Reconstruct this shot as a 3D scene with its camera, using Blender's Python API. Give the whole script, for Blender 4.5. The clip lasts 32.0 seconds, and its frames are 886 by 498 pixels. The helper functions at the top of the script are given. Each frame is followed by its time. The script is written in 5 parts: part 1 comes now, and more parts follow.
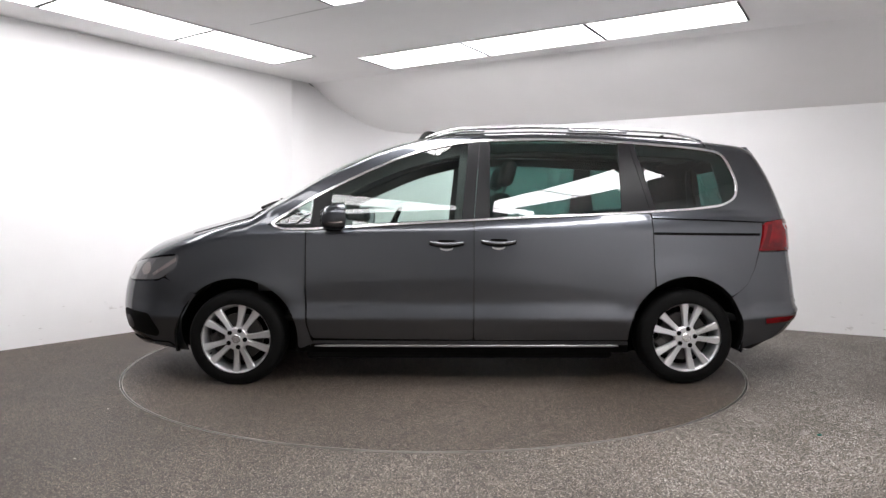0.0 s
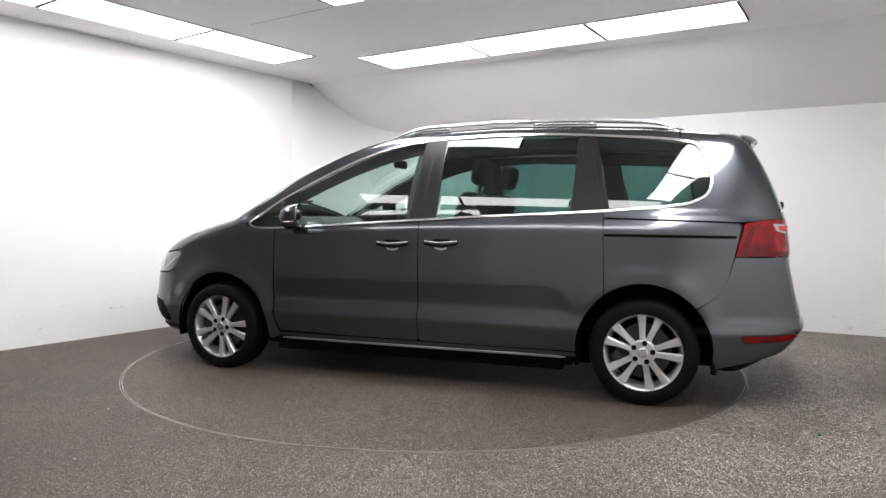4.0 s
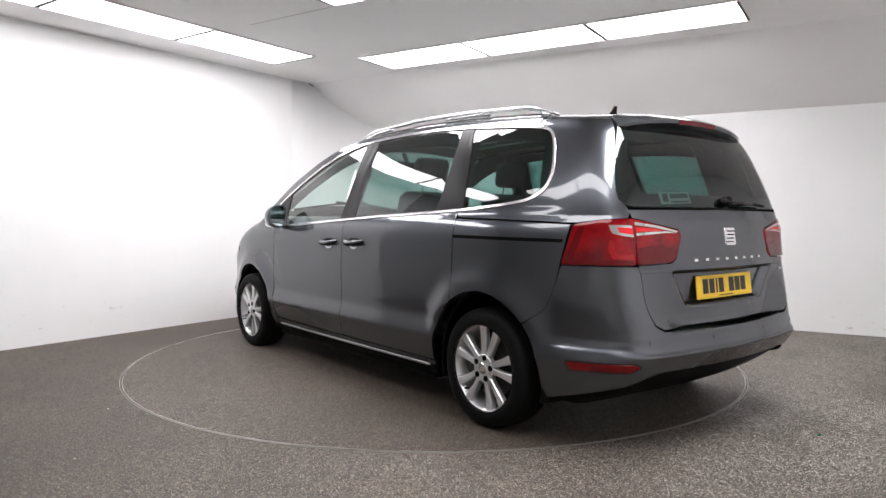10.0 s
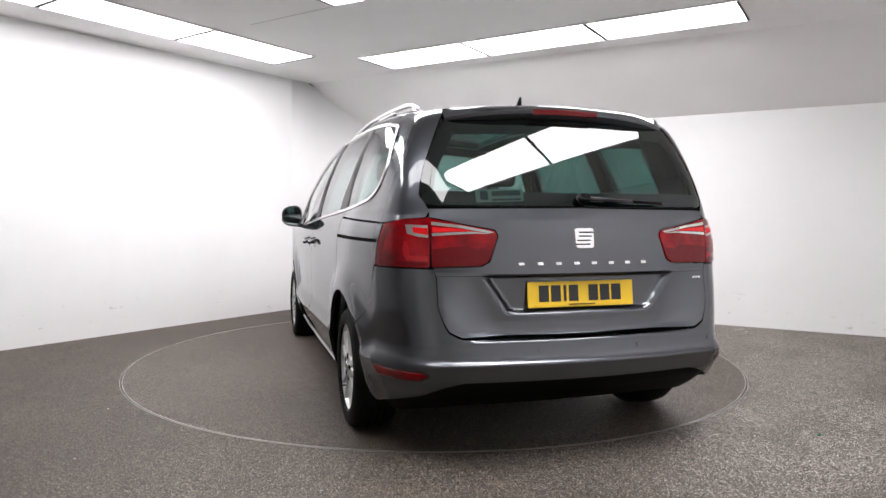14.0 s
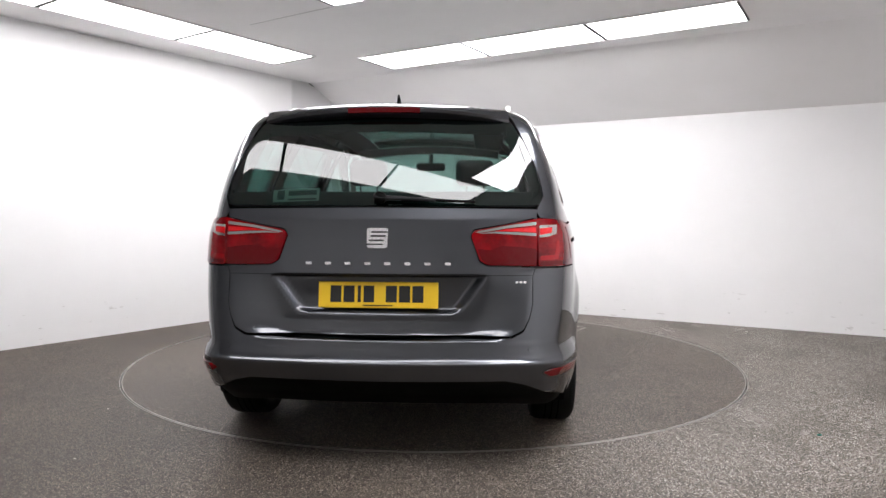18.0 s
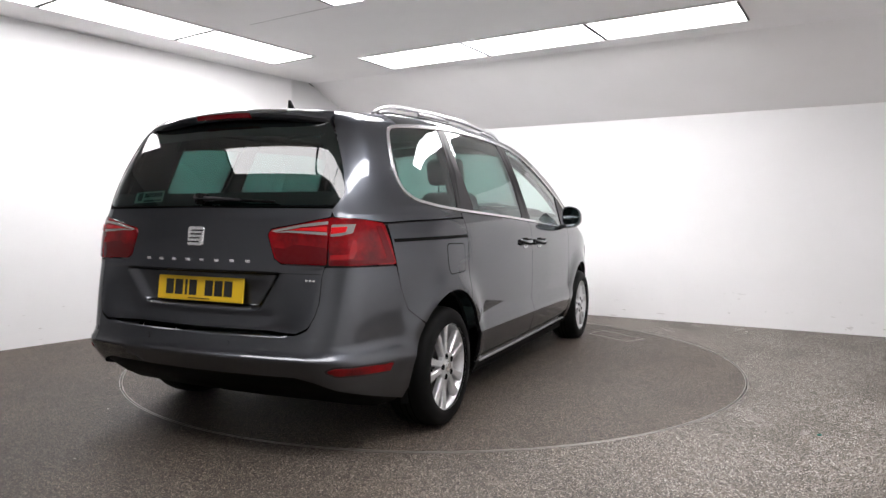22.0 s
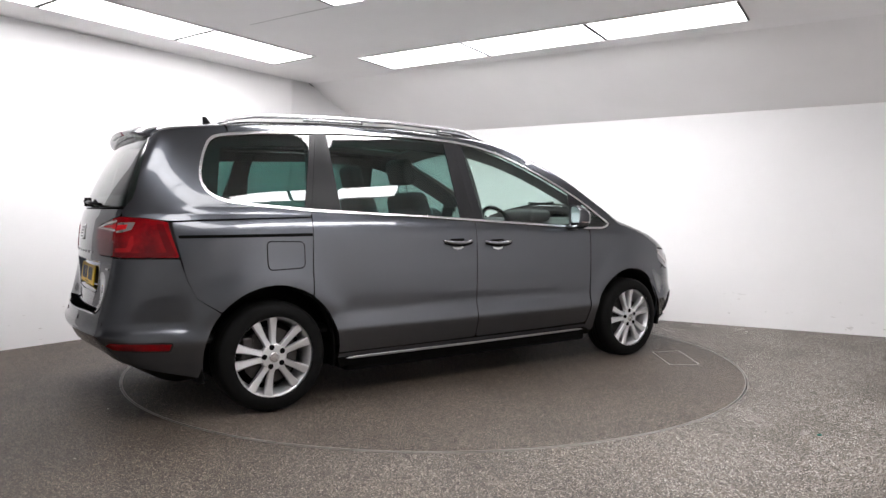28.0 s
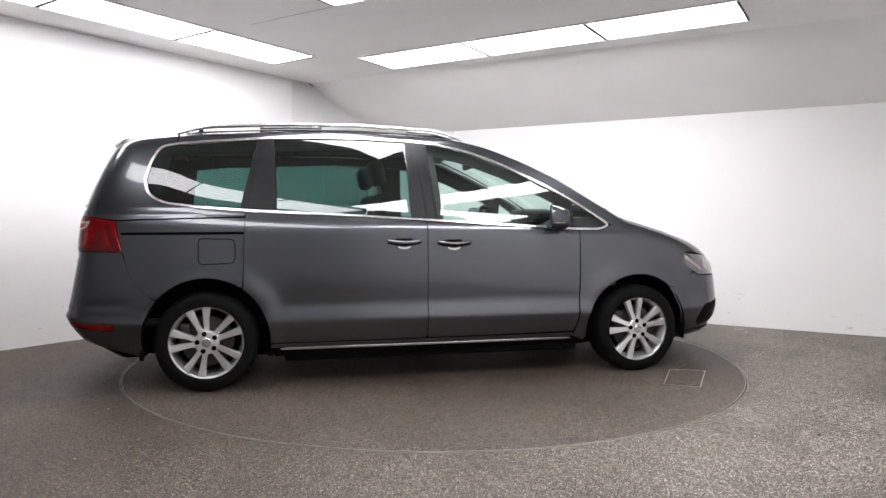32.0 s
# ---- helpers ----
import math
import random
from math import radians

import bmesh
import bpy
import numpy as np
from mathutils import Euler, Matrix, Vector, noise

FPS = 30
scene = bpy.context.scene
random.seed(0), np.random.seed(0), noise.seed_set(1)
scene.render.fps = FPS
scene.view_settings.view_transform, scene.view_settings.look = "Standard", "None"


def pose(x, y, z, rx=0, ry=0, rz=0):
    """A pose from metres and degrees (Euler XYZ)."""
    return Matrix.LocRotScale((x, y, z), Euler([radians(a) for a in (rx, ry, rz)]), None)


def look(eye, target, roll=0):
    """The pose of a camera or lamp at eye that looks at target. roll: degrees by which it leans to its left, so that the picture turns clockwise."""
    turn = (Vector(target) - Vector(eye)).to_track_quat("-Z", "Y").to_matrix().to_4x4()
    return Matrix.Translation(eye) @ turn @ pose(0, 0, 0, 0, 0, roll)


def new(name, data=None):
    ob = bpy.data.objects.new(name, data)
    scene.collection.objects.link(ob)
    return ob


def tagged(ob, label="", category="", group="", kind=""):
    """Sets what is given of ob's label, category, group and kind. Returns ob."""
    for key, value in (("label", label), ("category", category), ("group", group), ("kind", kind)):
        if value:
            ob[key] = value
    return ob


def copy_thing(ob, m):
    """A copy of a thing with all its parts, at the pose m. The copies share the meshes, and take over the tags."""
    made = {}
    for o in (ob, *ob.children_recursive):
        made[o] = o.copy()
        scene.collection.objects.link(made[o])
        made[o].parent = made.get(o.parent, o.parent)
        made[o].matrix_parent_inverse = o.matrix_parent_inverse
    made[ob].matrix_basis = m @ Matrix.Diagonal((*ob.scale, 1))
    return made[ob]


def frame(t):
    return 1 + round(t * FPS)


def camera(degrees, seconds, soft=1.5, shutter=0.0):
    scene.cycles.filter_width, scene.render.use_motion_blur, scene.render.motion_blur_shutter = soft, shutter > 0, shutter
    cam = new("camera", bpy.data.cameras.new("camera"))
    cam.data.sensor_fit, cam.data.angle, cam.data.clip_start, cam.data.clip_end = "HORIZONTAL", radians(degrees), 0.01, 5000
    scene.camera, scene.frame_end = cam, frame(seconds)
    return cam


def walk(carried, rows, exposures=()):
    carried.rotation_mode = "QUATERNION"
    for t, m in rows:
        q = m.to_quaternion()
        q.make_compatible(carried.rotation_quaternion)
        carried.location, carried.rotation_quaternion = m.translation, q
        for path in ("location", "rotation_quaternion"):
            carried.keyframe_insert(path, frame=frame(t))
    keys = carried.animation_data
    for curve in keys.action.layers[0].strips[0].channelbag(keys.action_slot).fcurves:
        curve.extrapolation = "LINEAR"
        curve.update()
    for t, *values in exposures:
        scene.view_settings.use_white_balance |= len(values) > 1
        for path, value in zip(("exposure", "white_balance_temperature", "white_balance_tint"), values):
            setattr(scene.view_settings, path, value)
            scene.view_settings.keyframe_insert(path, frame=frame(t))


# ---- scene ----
import mathutils

# ---- camera: it stands still; the turntable turns ----
EYE = (0.0, -5.400, 1.091)
AIM = (0.0107, -4.401, 1.0447)
cam = camera(65.78, 32.0, soft=1.5)
walk(cam, [(0.0, look(EYE, AIM, 0.19)), (32.0, look(EYE, AIM, 0.19))])

# heading of the car on the turntable, in degrees, every four seconds
HEADINGS = (180.18, 159.78, 138.80, 117.65, 96.21, 75.09, 54.09, 33.51, 12.54)
CAR_OFF = (-0.177, 0.064)


def heading(t):
    i = min(int(t / 4), 7)
    k = t / 4 - i
    return HEADINGS[i] * (1 - k) + HEADINGS[i + 1] * k


def car_pose(t):
    return pose(0, 0, 0, 0, 0, heading(t)) @ pose(CAR_OFF[0], CAR_OFF[1], 0)


# ---- light: a closed white studio lit by ceiling panels alone ----
world = bpy.data.worlds.new("studio_world")
scene.world = world
world.use_nodes = True
world.node_tree.nodes["Background"].inputs[0].default_value = (0.0, 0.0, 0.0, 1)
scene.view_settings.exposure = 0.0
PANEL_POWER = 16.5


# ---- materials ----
def mat(name, color, rough=0.5, metal=0.0, **more):
    m = bpy.data.materials.new(name)
    m.use_nodes = True
    b = m.node_tree.nodes["Principled BSDF"]
    b.inputs["Base Color"].default_value = (*color, 1)
    b.inputs["Roughness"].default_value = rough
    b.inputs["Metallic"].default_value = metal
    for key, value in more.items():
        b.inputs[key.replace("_", " ")].default_value = value
    return m


def node(m, kind, data_type="", blend_type="", operation="", **sets):
    n = m.node_tree.nodes.new(kind)
    if data_type:
        n.data_type = data_type
    if blend_type:
        n.blend_type = blend_type
    if operation:
        n.operation = operation
    for key, value in sets.items():
        n.inputs[key[2:].replace("_", " ")].default_value = value
    return n


def link(m, a, b):
    m.node_tree.links.new(a, b)


def ramp(m, fac, stops):
    r = node(m, "ShaderNodeValToRGB")
    e = r.color_ramp.elements
    while len(e) < len(stops):
        e.new(0.5)
    for k, (at, c) in enumerate(stops):
        e[k].position = at
        e[k].color = (*c, 1) if len(c) == 3 else (c[0], c[0], c[0], 1)
    link(m, fac, r.inputs[0])
    return r.outputs[0]


def coords(m, where="Object"):
    return node(m, "ShaderNodeTexCoord").outputs[where]


def grain(m, scale, detail=3.0, rough=0.6, where="Object"):
    n = node(m, "ShaderNodeTexNoise", i_Scale=scale, i_Detail=detail, i_Roughness=rough)
    link(m, coords(m, where), n.inputs["Vector"])
    return n.outputs["Fac"]


def bumped(m, height, strength, dist=0.002):
    n = node(m, "ShaderNodeBump", i_Strength=strength, i_Distance=dist)
    link(m, height, n.inputs["Height"])
    link(m, n.outputs[0], m.node_tree.nodes["Principled BSDF"].inputs["Normal"])


def setting(m, name):
    return m.node_tree.nodes["Principled BSDF"].inputs[name]


def plaster(name, lo, hi):
    m = mat(name, hi, 0.75)
    link(m, ramp(m, grain(m, 1.3, 5), [(0.3, lo), (0.7, hi)]), setting(m, "Base Color"))
    bumped(m, grain(m, 90, 3), 0.12, 0.001)
    return m


M_WALL = plaster("white wall paint", (0.82, 0.815, 0.82), (0.86, 0.855, 0.86))


def scuffed(m):
    """Short dark rubs low on the wall, where tyres and boots have touched it."""
    paint = setting(m, "Base Color").links[0].from_socket
    spread = node(m, "ShaderNodeMapping", i_Scale=(5.0, 5.0, 22.0))
    link(m, coords(m), spread.inputs["Vector"])
    n = node(m, "ShaderNodeTexNoise", i_Scale=1.0, i_Detail=3.0, i_Roughness=0.7)
    link(m, spread.outputs[0], n.inputs["Vector"])
    xyz = node(m, "ShaderNodeSeparateXYZ")
    link(m, coords(m), xyz.inputs[0])
    low = ramp(m, xyz.outputs[2], [(0.05, (1.0,)), (0.45, (0.0,))])
    rub = ramp(m, n.outputs["Fac"], [(0.665, (0.0,)), (0.70, (1.0,))])
    both = node(m, "ShaderNodeMath", operation="MULTIPLY")
    link(m, low, both.inputs[0])
    link(m, rub, both.inputs[1])
    mix = node(m, "ShaderNodeMix", data_type="RGBA")
    link(m, both.outputs[0], mix.inputs[0])
    link(m, paint, mix.inputs[6])
    mix.inputs[7].default_value = (0.52, 0.50, 0.49, 1)
    link(m, mix.outputs[2], setting(m, "Base Color"))


scuffed(M_WALL)
M_CEIL = plaster("white ceiling paint", (0.845, 0.835, 0.835), (0.885, 0.875, 0.875))


def stone_carpet(name, drift, deeper=0.0):
    m = mat(name, (0.2, 0.18, 0.16), 0.62)
    v = node(m, "ShaderNodeTexVoronoi", i_Scale=270.0)
    link(m, coords(m), v.inputs["Vector"])
    sep = node(m, "ShaderNodeSeparateColor")
    link(m, v.outputs["Color"], sep.inputs[0])
    pebble = ramp(m, sep.outputs[0], [(0.0, (0.008, 0.006, 0.005)), (0.40, (0.032, 0.025, 0.019)), (0.72, (0.122, 0.097, 0.075)), (0.90, (0.28, 0.26, 0.24)), (0.985, (0.62, 0.60, 0.57))])
    stain = ramp(m, grain(m, 1.1, 6, 0.65), [(0.36, (0.54, 0.51, 0.48)), (0.58, (1.0, 1.0, 1.0))])
    mid = ramp(m, grain(m, 26, 4, 0.7), [(0.3, (0.92, 0.92, 0.92)), (0.7, (1.05, 1.045, 1.04))])
    a = node(m, "ShaderNodeMix", data_type="RGBA", blend_type="MULTIPLY")
    a.inputs[0].default_value = 1.0
    link(m, pebble, a.inputs[6])
    link(m, stain, a.inputs[7])
    b = node(m, "ShaderNodeMix", data_type="RGBA", blend_type="MULTIPLY")
    b.inputs[0].default_value = 1.0
    link(m, a.outputs[2], b.inputs[6])
    link(m, mid, b.inputs[7])
    # brown dirt, plus the floor's dimmer left and brighter right painted in along x
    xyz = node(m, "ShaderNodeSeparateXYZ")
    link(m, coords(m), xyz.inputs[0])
    side_fall = node(m, "ShaderNodeMath", operation="MULTIPLY_ADD")
    link(m, xyz.outputs[0], side_fall.inputs[0])
    side_fall.inputs[1].default_value = drift
    link(m, grain(m, 0.55, 6, 0.62), side_fall.inputs[2])
    dirt_and_light = ramp(m, side_fall.outputs[0], [(0.30 - deeper, (1.54, 1.55, 1.55)), (0.50 - deeper, (1.0, 0.93, 0.85)), (0.74 - deeper, (0.56, 0.48, 0.40))])
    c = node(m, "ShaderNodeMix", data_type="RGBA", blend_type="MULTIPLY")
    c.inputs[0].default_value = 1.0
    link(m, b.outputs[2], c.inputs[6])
    link(m, dirt_and_light, c.inputs[7])
    link(m, c.outputs[2], setting(m, "Base Color"))
    link(m, ramp(m, sep.outputs[1], [(0.0, (0.42,)), (1.0, (0.75,))]), setting(m, "Roughness"))
    inv = node(m, "ShaderNodeMath", operation="SUBTRACT")
    inv.inputs[0].default_value = 1.0
    link(m, v.outputs["Distance"], inv.inputs[1])
    bumped(m, inv.outputs[0], 0.55, 0.0025)
    return m


# drift paints the floor's uneven light into its colour; deeper darkens all over
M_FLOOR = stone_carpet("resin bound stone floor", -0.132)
M_TABLE = stone_carpet("resin bound stone platform", 0.0, 0.10)
M_PANEL = mat("lit opal diffuser", (0.9, 0.9, 0.9), 0.5, Emission_Color=(0.995, 0.972, 0.988, 1), Emission_Strength=PANEL_POWER)
# weaker rows: power lowered to balance brightness across the room
M_PANEL_LOW = mat("lit opal diffuser at lower power", (0.9, 0.9, 0.9), 0.5, Emission_Color=(0.995, 0.972, 0.988, 1), Emission_Strength=PANEL_POWER * 0.70)
M_PANEL_DIM = mat("lit opal diffuser at half power", (0.9, 0.9, 0.9), 0.5, Emission_Color=(0.995, 0.972, 0.988, 1), Emission_Strength=PANEL_POWER * 0.5)
M_ALU = mat("grey lacquered aluminium", (0.07, 0.07, 0.07), 0.7, 0.0)
M_JOINT = mat("shaded plaster joint", (0.45, 0.44, 0.44), 0.8)
M_STEEL = mat("worn steel edge", (0.50, 0.48, 0.45), 0.35, 0.9)
link(M_STEEL, ramp(M_STEEL, grain(M_STEEL, 14, 5), [(0.3, (0.25,)), (0.7, (0.6,))]), setting(M_STEEL, "Roughness"))
# grey for unseen walls, chosen for what the car's paint reflects
M_DIM = plaster("grey of walls behind the camera", (0.52, 0.52, 0.52), (0.57, 0.57, 0.57))
# black of seals and rails; in gaps, slots and holes it paints the shade
M_GAP = mat("black for gaps and seals", (0.004, 0.004, 0.004), 0.9, Specular_IOR_Level=0.05)
# mid grey of the added front left walls, tuned through the car's reflections
M_UNSEEN = mat("mid grey of unseen walls", (0.018, 0.018, 0.020), 0.6)
link(M_UNSEEN, ramp(M_UNSEEN, grain(M_UNSEEN, 3, 4), [(0.3, (0.33, 0.33, 0.335)), (0.7, (0.38, 0.38, 0.385))]), setting(M_UNSEEN, "Base Color"))


# ---- building helpers ----
def mesh_of(bm, name, material, smooth=False):
    me = bpy.data.meshes.new(name)
    bm.normal_update()
    bm.to_mesh(me)
    bm.free()
    if smooth:
        for f in me.polygons:
            f.use_smooth = True
    me.materials.append(material)
    return me


def part(name, bm, material, parent=None, label="", smooth=False):
    ob = new(name, mesh_of(bm, name, material, smooth))
    ob.parent = parent
    if label:
        ob["label"] = label
    return ob


def prism(bm, poly, z0, z1):
    """A straight prism over a plan polygon."""
    lo = [bm.verts.new((x, y, z0)) for x, y in poly]
    hi = [bm.verts.new((x, y, z1)) for x, y in poly]
    n = len(poly)
    bm.faces.new(lo[::-1])
    bm.faces.new(hi)
    for i in range(n):
        bm.faces.new((lo[i], lo[(i + 1) % n], hi[(i + 1) % n], hi[i]))
    bmesh.ops.recalc_face_normals(bm, faces=bm.faces)
    return bm


def box(bm, cx, cy, cz, sx, sy, sz, turn=None):
    m = Matrix.Translation((cx, cy, cz)) @ (turn or Matrix()) @ Matrix.Diagonal((sx, sy, sz, 1))
    return bmesh.ops.create_cube(bm, size=1, matrix=m)["verts"]


def soft_box(sx, sy, sz, r=0.01, seg=2, at=(0, 0, 0), turn=None):
    bm = bmesh.new()
    box(bm, 0, 0, 0, sx, sy, sz)
    bmesh.ops.bevel(bm, geom=bm.edges[:], offset=r, segments=seg, affect="EDGES", profile=0.5)
    bmesh.ops.transform(bm, matrix=Matrix.Translation(at) @ (turn or Matrix()), verts=bm.verts)
    return bm


# ---- the studio: two straight walls that meet in a rounded corner ----
CEIL_Z, SOFFIT_Z = 2.69, 2.15
L_DIR, R_DIR = Vector((0.583, 0.813)).normalized(), Vector((0.863, -0.505)).normalized()
R_OUT = Vector((0.505, 0.863)).normalized()
R_AT, CREASE_AT = 2.811, 1.76
CORNER = Vector((-0.90, 3.78))
ARC, ARC_LEFT = 1.30, 1.35


def plan_walls():
    """The inner face of the walls in plan, round the room, and which wall each point starts."""
    a, b = CORNER - L_DIR * ARC_LEFT, CORNER + R_DIR * ARC
    pts = []
    for i in range(25):
        k = i / 24
        j = 1 - k
        p1, p3 = a.lerp(CORNER, 0.6), b.lerp(CORNER, 0.6)
        pts.append((a * j ** 4 + p1 * (4 * j ** 3 * k) + CORNER * (6 * j * j * k * k) + p3 * (4 * j * k ** 3) + b * k ** 4, "back"))
    far_r = CORNER + R_DIR * 7.0
    far_l = CORNER - L_DIR * 8.3
    near = far_r - L_DIR * 8.3
    pts[-1] = (pts[-1][0], "right")
    pts += [(far_r, "front_right"), (far_r - L_DIR * 7.0, "front_corner"), (near, "front_near"), (near - R_DIR * 3.2, "front_left"), (far_l, "left_end"), (CORNER - L_DIR * 4.75, "left")]
    return pts


def top_at(p):
    d = p.dot(R_OUT)
    k = min(max((d - CREASE_AT) / (R_AT - CREASE_AT), 0), 1)
    return CEIL_Z + (SOFFIT_Z - CEIL_Z) * k


def walls():
    pts = plan_walls()
    n = len(pts)
    centre = sum((p for p, _ in pts), Vector((0, 0))) / n
    outs = []
    for i, (p, _) in enumerate(pts):
        q0, q1 = pts[i - 1][0], pts[(i + 1) % n][0]
        d0, d1 = (p - q0).normalized(), (q1 - p).normalized()
        n0, n1 = Vector((-d0.y, d0.x)), Vector((-d1.y, d1.x))
        m = (n0 + n1).normalized()
        outs.append(p + m * (0.12 / max(m.dot(n0), 0.3)))
    bms = {}
    for i, (p, name) in enumerate(pts):
        q = pts[(i + 1) % n][0]
        bm = bms.setdefault(name, bmesh.new())
        steps = 1 if name == "back" else 24
        for s in range(steps):
            a, b = p.lerp(q, s / steps), p.lerp(q, (s + 1) / steps)
            oa, ob = outs[i].lerp(outs[(i + 1) % n], s / steps), outs[i].lerp(outs[(i + 1) % n], (s + 1) / steps)
            za, zb = top_at(a), top_at(b)
            v = [bm.verts.new(c) for c in ((a.x, a.y, 0), (b.x, b.y, 0), (b.x, b.y, zb), (a.x, a.y, za),
                                           (oa.x, oa.y, 0), (ob.x, ob.y, 0), (ob.x, ob.y, zb), (oa.x, oa.y, za))]
            for f in ((0, 1, 2, 3), (7, 6, 5, 4), (3, 2, 6, 7), (4, 5, 1, 0)):
                bm.faces.new([v[k] for k in f])
    for name, bm in bms.items():
        bmesh.ops.remove_doubles(bm, verts=bm.verts, dist=1e-4)
        bmesh.ops.recalc_face_normals(bm, faces=bm.faces)
        # walls out of view are added in greys that suit the car's reflections
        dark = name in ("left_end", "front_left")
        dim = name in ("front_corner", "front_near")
        paint = M_UNSEEN if dark else M_DIM if dim else M_WALL
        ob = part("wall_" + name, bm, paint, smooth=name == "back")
        tagged(ob, "unseen grey wall added at the front left for reflections" if dark else "unseen grey wall behind the camera, toned for reflections" if dim else "plain white painted studio wall with faint scuffs", "wall", kind="structure")


walls()


def ceiling():
    pts = [p for p, _ in plan_walls()]
    flat, slope = bmesh.new(), bmesh.new()
    for bm, inner in ((flat, True), (slope, False)):
        vs = [bm.verts.new((p.x, p.y, 0)) for p in pts]
        bm.faces.new(vs)
        cut = R_OUT * CREASE_AT
        bmesh.ops.bisect_plane(bm, geom=bm.verts[:] + bm.edges[:] + bm.faces[:], plane_co=(cut.x, cut.y, 0), plane_no=(R_OUT.x, R_OUT.y, 0),
                               clear_outer=inner, clear_inner=not inner)
        for v in bm.verts:
            v.co.z = top_at(v.co.to_2d())
        bmesh.ops.recalc_face_normals(bm, faces=bm.faces)
        up = bmesh.ops.extrude_face_region(bm, geom=bm.faces[:])
        bmesh.ops.translate(bm, verts=[g for g in up["geom"] if isinstance(g, bmesh.types.BMVert)], vec=(0, 0, 0.1))
        bmesh.ops.recalc_face_normals(bm, faces=bm.faces)
    tagged(part("ceiling", flat, M_CEIL), "flat off-white plasterboard ceiling with hairline joints", "ceiling", kind="structure")
    tagged(part("ceiling_slope", slope, M_CEIL), "sloping off-white ceiling along one wall", "ceiling", kind="structure")


ceiling()
top = bpy.data.objects["ceiling"]
for p, q in ((Vector((-1.399, 0.309)), Vector((-0.904, -0.023))),):
    bm = bmesh.new()
    run = q - p
    box(bm, *((p + q) / 2), CEIL_Z - 0.0008, run.length * 1.6, 0.008, 0.002, Matrix.Rotation(math.atan2(run.y, run.x), 4, "Z"))
    part("ceiling_joint", bm, M_JOINT, top)

# ceiling light panels in a square ring, with one block inside it
PANEL_L, PANEL_W = 1.145, 0.565


def light_panel(glow):
    holder = new("ceiling_light")
    bm = bmesh.new()
    box(bm, 0, 0, -0.004, PANEL_L, PANEL_W, 0.006)
    part("diffuser", bm, glow, holder, "glowing white diffuser")
    w = 0.0175
    for name, cx, cy, sx, sy in (("frame", 0, PANEL_W / 2 + w / 2, PANEL_L + 2 * w, w), ("frame", 0, -PANEL_W / 2 - w / 2, PANEL_L + 2 * w, w),
                                 ("frame", PANEL_L / 2 + w / 2, 0, w, PANEL_W), ("frame", -PANEL_L / 2 - w / 2, 0, w, PANEL_W)):
        bm = bmesh.new()
        box(bm, cx, cy, -0.006, sx, sy, 0.014)
        part(name, bm, M_ALU if cx else M_CEIL, holder, "dark end strip" if cx else "")
    tagged(holder, "square-edged white led panel lit in the ceiling", "ceiling light", "light panels of the ring")
    return holder


def lights():
    kinds = [light_panel(M_PANEL), light_panel(M_PANEL_LOW), light_panel(M_PANEL_DIM)]
    used = [False, False, False]
    ang_r, ang_l = math.degrees(math.atan2(R_DIR.y, R_DIR.x)), math.degrees(math.atan2(L_DIR.y, L_DIR.x))
    places = []
    ang_row = -32.3
    row = Vector((math.cos(radians(ang_row)), math.sin(radians(ang_row))))
    r0 = Vector((-0.762, 1.560)) + Vector((-row.y, row.x)) * (PANEL_W / 2 - 0.006)
    l0 = Vector((-1.22, 1.50)) + Vector((-L_DIR.y, L_DIR.x)) * (PANEL_W / 2)
    for i in range(3):
        places.append((r0 + row * (PANEL_L / 2 + i * 1.18), ang_row))
        places.append((l0 - L_DIR * (PANEL_L / 2 + i * 1.18), ang_l))
    inner = Vector((-1.057, 1.727))
    fl = inner - L_DIR * (4.06 + PANEL_W / 2)
    fr = inner + R_DIR * (4.3 + PANEL_W / 2) - L_DIR * 0.45
    for i in range(1, 3):
        places.append((fr - L_DIR * (PANEL_L / 2 + i * 1.18), ang_l))
    for i in range(1, 4):
        places.append((fl + R_DIR * (PANEL_L / 2 + i * 1.18), ang_r))
    c = Vector((-0.738, -0.18))
    places.append((c + R_DIR * PANEL_L * 0.6 - L_DIR * PANEL_W * 0.72, ang_r))
    for i, (p, a) in enumerate(places):
        m = pose(p.x, p.y, CEIL_Z, 0, 0, a)
        if i == 11:
            # the one inside the ring is a larger panel
            m = m @ Matrix.Diagonal((1.2, 1.44, 1, 1))
        k = 1 if i in (1, 3, 5) else 2 if i in (8, 9, 10) else 0
        if used[k]:
            copy_thing(kinds[k], m)
        else:
            kinds[k].matrix_basis = m
            used[k] = True


lights()

TABLE_R = 2.26


def ring(r0, r1, z0, z1, n=160):
    bm = bmesh.new()
    loops = []
    for r, z in ((r0, z0), (r1, z0), (r1, z1), (r0, z1)):
        loops.append([bm.verts.new((r * math.cos(2 * math.pi * i / n), r * math.sin(2 * math.pi * i / n), z)) for i in range(n)])
    for k in range(4):
        a, b = loops[k], loops[(k + 1) % 4]
        for i in range(n):
            bm.faces.new((a[i], a[(i + 1) % n], b[(i + 1) % n], b[i]))
    bmesh.ops.recalc_face_normals(bm, faces=bm.faces)
    return bm


